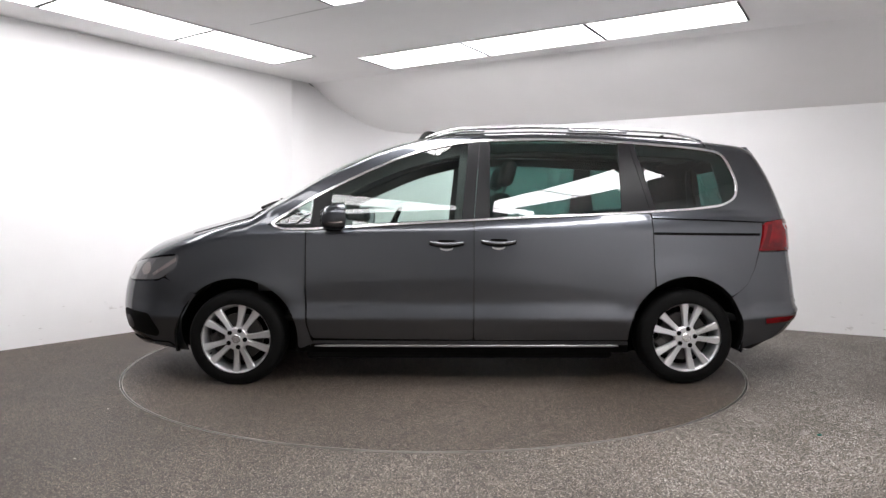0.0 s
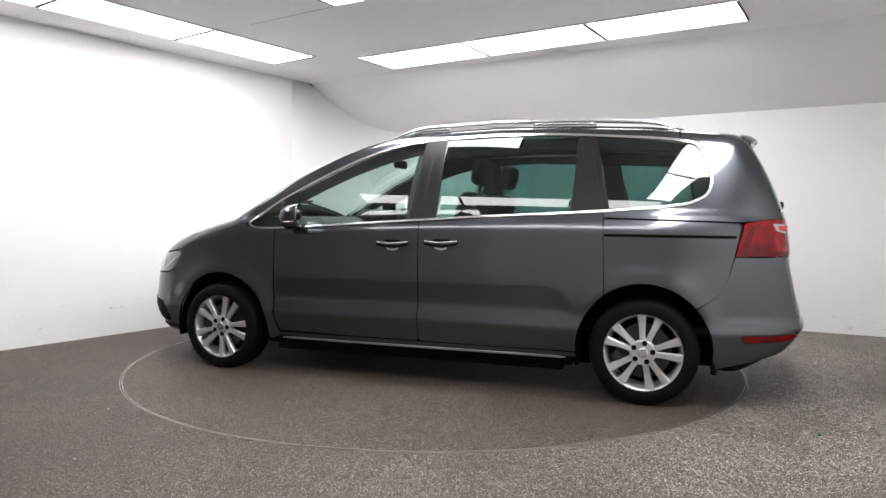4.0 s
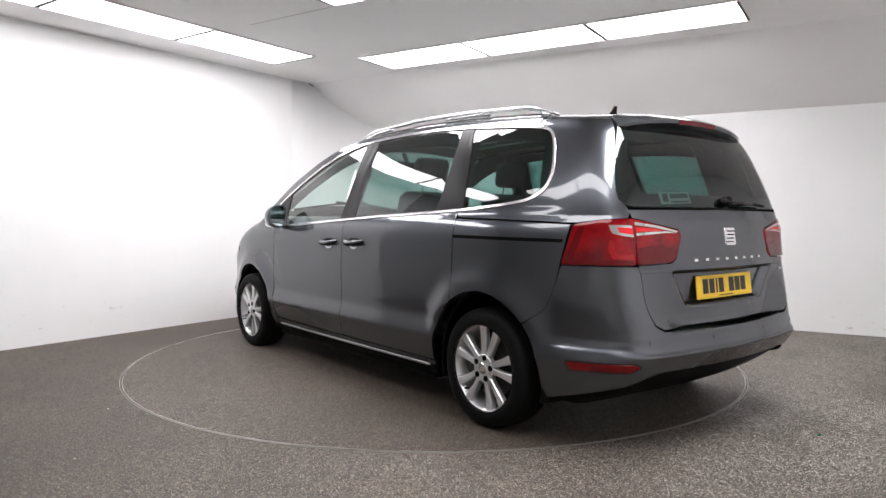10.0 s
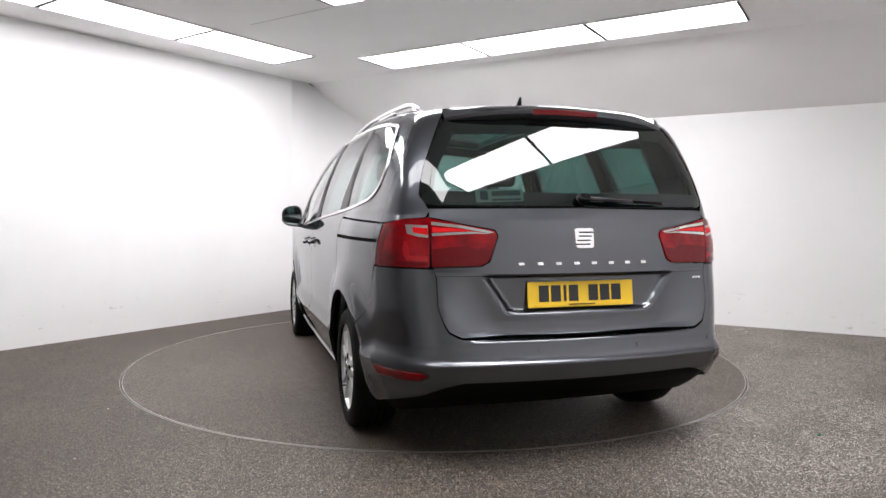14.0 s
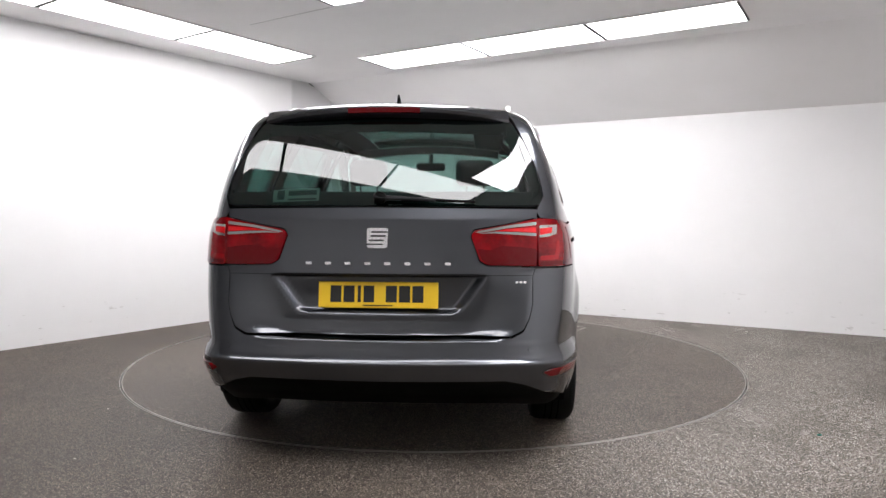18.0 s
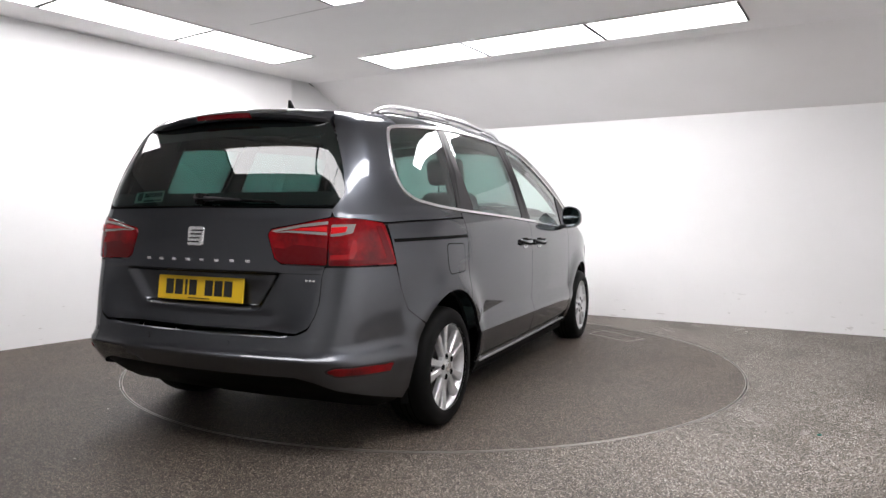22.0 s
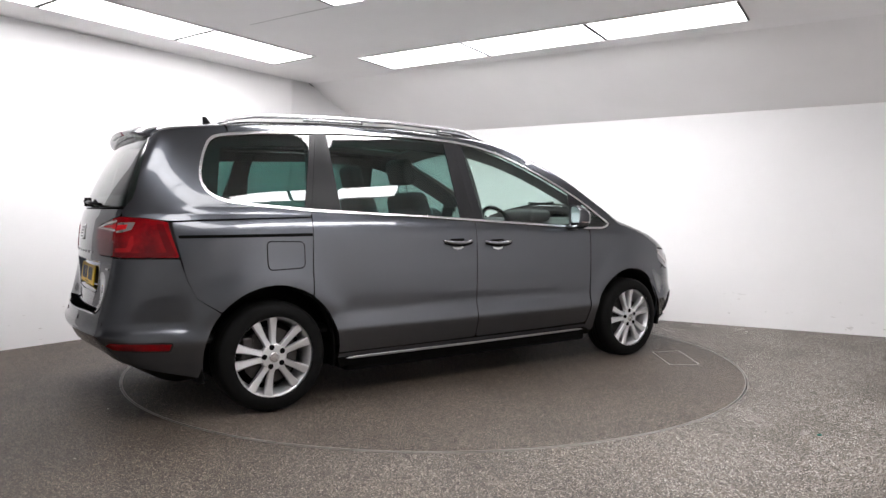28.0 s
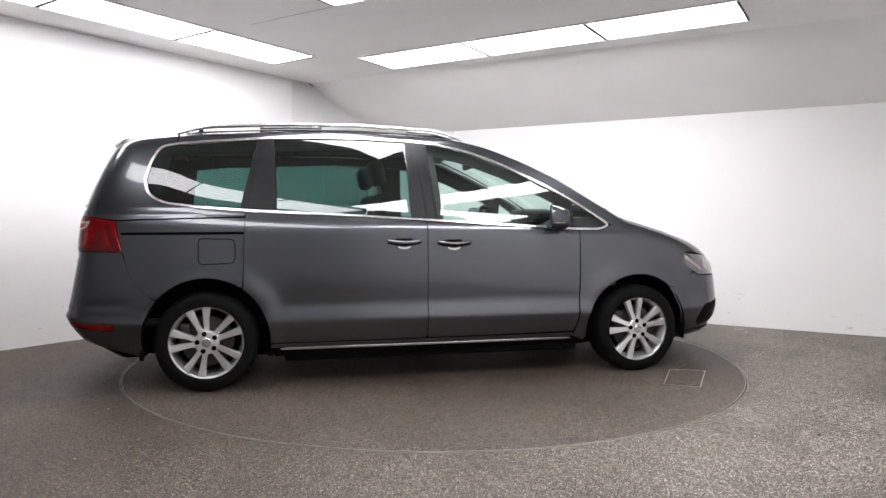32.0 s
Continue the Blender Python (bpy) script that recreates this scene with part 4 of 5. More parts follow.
def nose(side):
    bumper = bumper_front
    fog = fillet([(nose_xy(2.03, 0.765), 0.452), (nose_y(0.55), 0.468), (nose_y(0.47), 0.335), (nose_xy(2.01, 0.775), 0.295), (nose_xy(1.985, 0.79), 0.33)], 0.03)
    panel("fog_recess", fog, ray_nose, M_PLASTIC, bumper, side, depth=0.01, lift=0.003, gap=0, label="black fog lamp recess")
    lens = fillet([(nose_y(0.60) + 0.05 * math.cos(a), 0.380 + 0.045 * math.sin(a)) for a in np.linspace(0, 2 * math.pi, 18)[:-1]], 0.01)
    panel("fog_lamp", lens, ray_nose, M_BLACK, bumper, side, depth=0.01, lift=0.007, gap=0)
    # headlamp, swept back along the wing
    lamp = fillet([(1.885, 0.838), (1.908, 0.748), (nose_xy(1.957, 0.815), 0.697), (nose_xy(2.0, 0.80), 0.676), (nose_y(0.60), 0.662), (nose_y(0.46), 0.695), (nose_y(0.44), 0.745), (nose_y(0.60), 0.785), (nose_xy(2.08, 0.72), 0.812)], 0.02)
    head = panel("headlamp", lamp, ray_nose, M_LAMP_DARK, car, side, depth=0.03, lift=0.002, gap=0.001, label="smoky swept-back headlamp")
    for a, b, r in ((nose_xy(2.06, 0.72), 0.745, 0.042), (nose_y(0.57), 0.725, 0.038)):
        ringp = fillet([(a + r * math.cos(t), b + r * math.sin(t)) for t in np.linspace(0, 2 * math.pi, 18)[:-1]], 0.01)
        panel("lamp_reflector", ringp, ray_nose, M_CLEAR_LENS, head, side, step=0.05, depth=0.003, lift=0.004, gap=0)
    streak = fillet([(1.905, 0.825), (1.90, 0.80), (nose_xy(2.02, 0.78), 0.70), (nose_xy(2.03, 0.775), 0.715)], 0.004)
    panel("lamp_strip", streak, ray_nose, M_CLEAR_LENS, head, side, step=0.05, depth=0.003, lift=0.004, gap=0)
    # painted patch between bonnet, wing and lamp
    edge = [(1.805, 0.687), (1.9, 0.668), (2.0, 0.642), (2.15, 0.562), (2.24, 0.462)]
    hi = along(on_top(edge), 16)
    uv = np.array([(1.80, 0.945), (1.885, 0.845), (nose_xy(2.08, 0.72), 0.816), (nose_y(0.60), 0.789), (nose_y(0.44), 0.749)])
    low = along(meet(*ray_nose(uv))[0], 16)
    strip("wing_tip", low, hi, lambda p: np.stack([p[:, 0] * 0 + 1.75, p[:, 1] * 0.6, p[:, 2] * 0 + 0.62], 1), M_PAINT, car, side, across=5)


for s in (1, -1):
    nose(s)
low = meet(*ray_nose(np.array([(nose_y(y), 0.700 + 0.04 * (abs(y) / 0.44) ** 2) for y in np.linspace(0.44, 0, 10)])))[0]
strip("bonnet_lip", low, on_top([(2.243, y) for y in np.linspace(0.46, 0, 10)]), lambda p: np.stack([p[:, 0] * 0 + 1.8, p[:, 1], p[:, 2] * 0 + 0.55], 1), M_PAINT, car, 0, across=5)


# ---- tail ----
GATE_EDGE = [(0.678, 0.872), (0.668, 0.834), (0.668, 0.72), (0.655, 0.664), (0.628, 0.611), (0.575, 0.585)]


def rear_bumper():
    out = [(-1.80, 0.612), (back_xy(-1.868, 0.90), 0.66), (back_xy(-1.917, 0.89), 0.76), (back_xy(-1.945, 0.875), 0.870)]
    out += [(back_xy(-2.10, 0.80), 0.872)] + [on_back(y, z - 0.008 * step01((0.68 - z) / 0.08)) for y, z in GATE_EDGE] + [on_back(0.0, 0.571), on_back(0.0, 0.388), on_back(0.56, 0.390), on_back(0.64, 0.368), (back_xy(-2.16, 0.70), 0.325), (back_xy(-1.95, 0.85), 0.255), (-1.84, 0.225)]
    out += arch(REAR_ARCH, 190, 136)[:-1]
    bumper = panel("rear_bumper", fillet(out, 0.010), ray_back, M_PAINT, car, 0, step=0.016, depth=0.03, gap=0.0014)
    low = [(-1.845, 0.222), (back_xy(-1.95, 0.85), 0.256), (back_xy(-2.16, 0.70), 0.324), on_back(0.64, 0.366), on_back(0.56, 0.388), on_back(0.0, 0.386), on_back(0.0, 0.22), on_back(0.5, 0.215), (back_xy(-2.0, 0.82), 0.19)]
    panel("rear_valance", fillet(low, 0.01), ray_back, M_PLASTIC, bumper, 0, depth=0.03, lift=-0.022, label="black plastic lower valance")
    return bumper


bumper_rear = rear_bumper()


def tail(side):
    bumper = bumper_rear
    ref = [(back_xy(-1.985, 0.87), 0.432), (back_xy(-2.0, 0.865), 0.398), on_back(0.745, 0.408), on_back(0.715, 0.428), on_back(0.745, 0.441)]
    panel("reflector_surround", inset(fillet(ref, 0.006), -0.008), ray_back, M_BLACK, bumper, side, depth=0.006, lift=0.001, gap=0)
    ref = fillet(ref, 0.006)
    panel("reflector", ref, ray_back, M_RED, bumper, side, depth=0.006, lift=0.004, gap=0, label="red bumper reflector")
    for y in (0.66, 0.24):
        dot = [Vector((on_back(y, 0.53)[0] + 0.011 * math.cos(t), 0.530 + 0.011 * math.sin(t))) for t in np.linspace(0, 2 * math.pi, 14)[:-1]]
        panel("parking_sensor", dot, ray_back, M_PAINT, bumper, side, step=0.05, depth=0.003, lift=0.0025, gap=0)
    # lamp in two pieces: on the body and on the tailgate
    f_top, f_bot, seam = back_xy(-2.000, 0.845), back_xy(-1.947, 0.875), on_back(0.690, 0.98)[0]
    body_lamp = fillet([(f_top, 1.062), (f_bot, 0.876), (seam, 0.878), (seam, 1.088), (back_xy(-2.12, 0.79), 1.082)], 0.012)
    lamp = panel("tail_lamp", body_lamp, ray_back, M_RED, car, side, step=0.025, depth=0.03, lift=0.004, gap=0.001, label="red tail lamp with a clear strip")
    gate_lamp = fillet([on_back(0.684, 1.086), on_back(0.684, 0.879), on_back(0.475, 0.884), on_back(0.440, 0.905), on_back(0.402, 1.012), on_back(0.415, 1.034)], 0.010)
    lamp2 = panel("tailgate_lamp", gate_lamp, ray_back, M_RED, car, side, step=0.025, depth=0.02, lift=0.004, gap=0.001, label="red inner tail lamp on the tailgate")
    sheet = lambda name, pts, m, owner, r=0.006, lift=0.0055: panel(name, fillet(pts, r), ray_back, m, owner, side, step=0.03, depth=0.0015, lift=lift, gap=0)
    ob = on_back
    sheet("clear_strip", [ob(0.682, 1.071), ob(0.682, 1.058), ob(0.56, 1.045), ob(0.44, 1.023), ob(0.418, 1.026), ob(0.44, 1.033), ob(0.56, 1.056)], M_CLEAR_LENS, lamp2, 0.003)
    sheet("clear_strip", [ob(0.682, 1.022), ob(0.682, 1.010), ob(0.60, 1.016), ob(0.50, 1.022), ob(0.43, 1.020), ob(0.50, 1.029), ob(0.60, 1.026)], M_CLEAR_LENS, lamp2, 0.003)
    sheet("lamp_light_bar", [ob(0.680, 1.048), ob(0.680, 1.026), ob(0.60, 1.030), ob(0.50, 1.031), ob(0.56, 1.041)], M_RED_LIT, lamp2, 0.003)
    sheet("lamp_shade", [ob(0.682, 0.955), ob(0.682, 0.884), ob(0.478, 0.888), ob(0.448, 0.908), ob(0.430, 0.955), ob(0.49, 0.950), ob(0.53, 0.968), ob(0.60, 0.965)], M_RED_DARK, lamp2)
    sheet("cell_trim", [ob(0.775, 1.058), ob(0.772, 1.020), ob(0.735, 1.008), ob(0.696, 1.004), ob(0.696, 1.056)], M_CLEAR_LENS, lamp, 0.004)
    sheet("lamp_light_bar", [ob(0.752, 1.047), ob(0.750, 1.024), ob(0.697, 1.014), ob(0.697, 1.044)], M_RED_LIT, lamp, 0.003, 0.0075)
    sheet("lamp_light_bar", [ob(0.79, 0.945), ob(0.78, 0.908), ob(0.70, 0.905), ob(0.70, 0.925), ob(0.765, 0.928), ob(0.775, 0.99), ob(0.785, 0.99)], M_RED_MID, lamp, 0.006)
    sheet("lamp_shade", [(f_top - 0.02, 1.050), (f_bot - 0.012, 0.884), (seam + 0.006, 0.884), (seam + 0.006, 0.900), (f_bot - 0.06, 0.905), (f_top - 0.05, 1.050)], M_RED_DARK, lamp)


for s in (1, -1):
    tail(s)

gate_side = [(0.690, 1.128), (0.687, 1.090), (0.55, 1.062), (0.412, 1.038), (0.398, 1.012), (0.437, 0.902), (0.474, 0.881), (0.680, 0.876)] + GATE_EDGE[1:]
gate_out = gate_side + [(0.0, 0.5815)] + [(-y, z) for y, z in gate_side[::-1]] + [(0.0, 1.134)]
tailgate = panel("tailgate", fillet(gate_out, 0.008, 0.015), ray_rear, M_PAINT, car, 1, step=0.0125, depth=0.03, gap=0.0014)
# thin black strip laid on for the dark line of the crease
panel("tailgate_crease", fillet([(0.666, 0.842), (0.44, 0.8425), (-0.44, 0.8425), (-0.666, 0.842), (-0.666, 0.8395), (0.666, 0.8395)], 0.001), ray_rear, M_BLACK, tailgate, 1, depth=0.001, lift=0.0006, gap=0)
panel("recess_trim", fillet([(0.362, 0.694), (0.352, 0.676), (0.322, 0.663), (0.0, 0.658), (-0.322, 0.663), (-0.352, 0.676), (-0.362, 0.694), (-0.350, 0.694), (-0.340, 0.682), (-0.318, 0.672), (0.0, 0.668), (0.318, 0.672), (0.340, 0.682), (0.350, 0.694)], 0.004), ray_rear, M_PAINT, tailgate, 1, step=0.05, depth=0.004, lift=0.003, gap=0, label="glossy lip under the number plate")
win = [(0.683, 1.142), (0.735, 1.165), (0.738, 1.19), (0.700, 1.32), (0.645, 1.42), (0.590, 1.510), (0.572, 1.532)]
win_out = win + [(0.0, 1.552)] + [(-y, z) for y, z in win[::-1]] + [(0.0, 1.140)]
rear_window = panel("rear_window", fillet(win_out, 0.025), ray_rear, M_REAR_GLASS, car, 1, step=0.04, depth=0.008, lift=-0.002, label="dark tinted rear window")
panel("window_seal", fillet([(0.70, 1.165), (0.70, 1.118), (-0.70, 1.118), (-0.70, 1.165)], 0.01), ray_rear, M_GAP, rear_window, 1, step=0.05, depth=0.004, lift=-0.014, gap=0)
# black border printed round the pane
band_o, band_i = fillet(win_out, 0.025), inset(fillet(win_out, 0.025), 0.065)
n = len(band_o)
pts, nor = meet(*ray_rear(np.array([(v.x, v.y) for v in band_o + band_i])))
skin("window_border", pts, nor, [[i, (i + 1) % n, n + (i + 1) % n, n + i] for i in range(n)], M_BLACK, rear_window, 1, depth=0.002, lift=-0.010)


def rear_point(y, z, lift=0.0):
    p, n = meet(*ray_rear(np.array([(y, z)])))
    return Vector(p[0] + n[0] * lift), Vector(n[0])


def plate_bar(name, y, z, w, h, m, owner, lift, thick=0.0016, slant=0.0):
    """A small flat bar on the tail, facing back."""
    p, nrm = rear_point(y, z, lift)
    bm = bmesh.new()
    box(bm, 0, 0, 0, thick, w, h)
    if slant:
        for v in bm.verts:
            v.co.y += slant * v.co.z
    tilt = Matrix.Rotation(math.atan2(nrm.z, -nrm.x), 4, "Y") @ Matrix.Rotation(math.atan2(nrm.y, -nrm.x) * -1, 4, "Z")
    bmesh.ops.transform(bm, matrix=Matrix.Translation(p) @ tilt, verts=bm.verts)
    return part(name, bm, m, owner)


# number plate, its characters as plain bars
PLATE = Matrix.Translation((-2.268, 0, 0.753)) @ Matrix.Rotation(radians(7), 4, "Y")
bm = soft_box(0.008, 0.524, 0.114, 0.003, 2)
bmesh.ops.transform(bm, matrix=PLATE, verts=bm.verts)
plate = part("number_plate", bm, M_YELLOW, tailgate, "yellow rear number plate")
for y0, w in ((0.185, 0.048), (0.127, 0.048), (0.082, 0.014), (0.040, 0.046), (-0.058, 0.048), (-0.116, 0.048), (-0.174, 0.048)):
    bm = bmesh.new()
    box(bm, -0.0048, y0, 0.004, 0.0012, w, 0.072)
    bmesh.ops.transform(bm, matrix=PLATE, verts=bm.verts)
    part("plate_bar", bm, M_BAR, plate)
bm = bmesh.new()
box(bm, -0.0048, 0.0, -0.046, 0.0012, 0.13, 0.005)
bmesh.ops.transform(bm, matrix=PLATE, verts=bm.verts)
part("plate_bar", bm, M_BAR, plate)
# badge as plain shapes, model name and engine mark as plain bars
spot, facing = rear_point(0.0, 1.000, 0.0)
tilt = Matrix.Translation(spot) @ Matrix.Rotation(math.atan2(facing.z, -facing.x), 4, "Y")
rim = fillet([(0.049, 0.046), (-0.049, 0.046), (-0.046, -0.046), (0.046, -0.046)], 0.014)
bm = bmesh.new()
outer, inner_l = [bm.verts.new(tilt @ Vector((0.001, q.x, q.y))) for q in rim], [bm.verts.new(tilt @ Vector((-0.0055, q.x * 0.95, q.y * 0.95))) for q in rim]
bm.faces.new(inner_l)
for i in range(len(rim)):
    bm.faces.new((outer[i], outer[(i + 1) % len(rim)], inner_l[(i + 1) % len(rim)], inner_l[i]))
bmesh.ops.recalc_face_normals(bm, faces=bm.faces)
badge = part("badge", bm, M_BADGE, tailgate, "silver badge with slanting cuts")
for dz, dy, w in ((0.026, -0.010, 0.070), (0.009, -0.004, 0.064), (-0.009, 0.004, 0.064), (-0.026, 0.010, 0.070)):
    plate_bar("badge_cut", dy, 1.000 + dz, w, 0.0055, M_GAP, badge, 0.0062, 0.002, 0.4)
for i in range(8):
    y0 = 0.300 - i * 0.0862
    plate_bar("letter_bar", y0, 0.891, 0.026, 0.012, M_BADGE, tailgate, 0.003, 0.004, 0.15)
for k in range(3):
    plate_bar("mark_bar", -0.600 - k * 0.017, 0.812, 0.012, 0.009, M_BADGE, tailgate, 0.003, 0.003)
# sticker inside the rear window
for y, z, w, h, m, lift in ((0.375, 1.188, 0.215, 0.058, M_STICKER, -0.006), (0.345, 1.198, 0.13, 0.022, M_STICKER_BAR, -0.0045), (0.345, 1.170, 0.13, 0.008, M_STICKER_BAR, -0.0045), (0.445, 1.188, 0.034, 0.042, M_STICKER_BAR, -0.0045)):
    s = plate_bar("sticker" if m is M_STICKER else "sticker_bar", y, z, w, h, m, rear_window, lift)
# rear wiper
hub, _ = rear_point(-0.01, 1.168, 0.02)
tip, _ = rear_point(-0.42, 1.150, 0.020)
mid, _ = rear_point(-0.25, 1.156, 0.028)
part("wiper_arm", tube([hub + Vector((0, 0.03, 0.005)), hub, hub.lerp(mid, 0.5), mid], lambda t: 0.020 - 0.010 * t, 8, 0.7), M_BLACK, rear_window, "black rear wiper arm", smooth=True)
part("wiper_blade", tube([mid + Vector((0, 0.15, -0.004)), mid, tip], 0.007, 6), M_PLASTIC, rear_window, smooth=True)
part("wiper_cap", tube([hub - Vector((-0.02, 0, 0)), hub + Vector((-0.015, 0, 0))], 0.026, 16), M_PLASTIC, rear_window, smooth=True)


# roof spoiler over the rear window
def spoiler():
    rows = 29
    lines = []
    for i in range(rows):
        y = -0.562 + 1.124 * i / (rows - 1)
        k = abs(y) / 0.562
        z0 = 1.622 - 0.12 * y * y
        drop = 0.008 * k ** 3
        rear = -2.105 + 0.115 * y * y + 0.04 * k ** 6
        end = 1 - 0.3 * k ** 10
        lines.append([(-1.985, y, z0 + 0.001), (max(-2.05, rear + 0.035), y, z0 - 0.009 - drop * 0.4), (rear + 0.012, y, z0 - 0.026 - drop), (rear, y, z0 - 0.036 - drop), (rear + 0.006, y, z0 - 0.050 - drop),
                      (rear + 0.05, y, z0 - 0.050 - 0.025 * end - drop), (-1.99, y, z0 - 0.075 - drop)])
    # rounded ends
    for way in (0, -1):
        row = lines[way]
        mid = [sum(q[i] for q in row) / len(row) for i in range(3)]
        for f, dy in ((0.82, 0.006),):
            extra = [(mid[0] + (q[0] - mid[0]) * f, q[1] + dy * (-1 if way == 0 else 1), mid[2] + (q[2] - mid[2]) * f) for q in row]
            lines = [extra] + lines if way == 0 else lines + [extra]
    bm = bmesh.new()
    vs = [[bm.verts.new(q) for q in row] for row in lines]
    m = len(lines[0])
    for a, b in zip(vs, vs[1:]):
        for k in range(m):
            bm.faces.new((a[k], a[(k + 1) % m], b[(k + 1) % m], b[k]))
    bm.faces.new(vs[0])
    bm.faces.new(vs[-1])
    bmesh.ops.recalc_face_normals(bm, faces=bm.faces)
    for e in bm.edges:
        e.smooth = e.calc_face_angle(0) < 0.6
    ob = part("spoiler", bm, M_PAINT, car, "painted roof spoiler over the rear window", smooth=True)
    bm = bmesh.new()
    for i in range(13):
        y = -0.165 + 0.33 * i / 12
        rear = -2.105 + 0.115 * y * y
        z0 = 1.622 - 0.12 * y * y
        for q in ((rear - 0.003, z0 - 0.034), (rear + 0.003, z0 - 0.056), (rear + 0.03, z0 - 0.058), (rear + 0.02, z0 - 0.034)):
            bm.verts.new((q[0], y, q[1]))
    bm.verts.ensure_lookup_table()
    for i in range(12):
        for k in range(4):
            bm.faces.new([bm.verts[j] for j in (i * 4 + k, i * 4 + (k + 1) % 4, i * 4 + 4 + (k + 1) % 4, i * 4 + 4 + k)])
    bm.faces.new([bm.verts[j] for j in range(4)])
    bm.faces.new([bm.verts[48 + j] for j in range(4)])
    bmesh.ops.recalc_face_normals(bm, faces=bm.faces)
    part("brake_light", bm, M_RED_DARK, ob, "long dark red brake light")


spoiler()

# wind deflector raised at the front of the sunroof
rows = on_top([(0.31 - 0.10 * (y / 0.42) ** 2, y) for y in np.linspace(-0.42, 0.42, 17)])
bm = bmesh.new()
loops = [[bm.verts.new((q[0] + dx, q[1], q[2] + dz * (1 - 0.5 * (q[1] / 0.42) ** 4))) for dx, dz in ((0.022, -0.004), (-0.028, 0.064), (-0.038, 0.067), (-0.036, 0.056), (0.002, -0.004))] for q in rows]
for a, b in zip(loops, loops[1:]):
    for k in range(5):
        bm.faces.new((a[k], a[(k + 1) % 5], b[(k + 1) % 5], b[k]))
bm.faces.new(loops[0])
bm.faces.new(loops[-1])
bmesh.ops.recalc_face_normals(bm, faces=bm.faces)
part("wind_deflector", bm, M_PLASTIC, car, "black sunroof wind deflector, raised")

# aerial
p = on_top([(-1.545, 0.0)])[0]
bm = bmesh.new()
for k, (l, w, z) in enumerate(((0.075, 0.022, -0.01), (0.068, 0.020, 0.006), (0.045, 0.012, 0.035), (0.022, 0.006, 0.062))):
    cx = -0.012 * k
    for i in range(10):
        a = 2 * math.pi * i / 10
        bm.verts.new((p[0] + cx + l / 2 * math.cos(a), w / 2 * 1.6 * math.sin(a), p[2] + z))
bm.verts.ensure_lookup_table()
for k in range(3):
    for i in range(10):
        bm.faces.new([bm.verts[j] for j in (k * 10 + i, k * 10 + (i + 1) % 10, k * 10 + 10 + (i + 1) % 10, k * 10 + 10 + i)])
bm.faces.new([bm.verts[30 + i] for i in range(10)])
bmesh.ops.recalc_face_normals(bm, faces=bm.faces)
part("aerial", bm, M_PLASTIC, car, "black shark fin aerial", smooth=True)


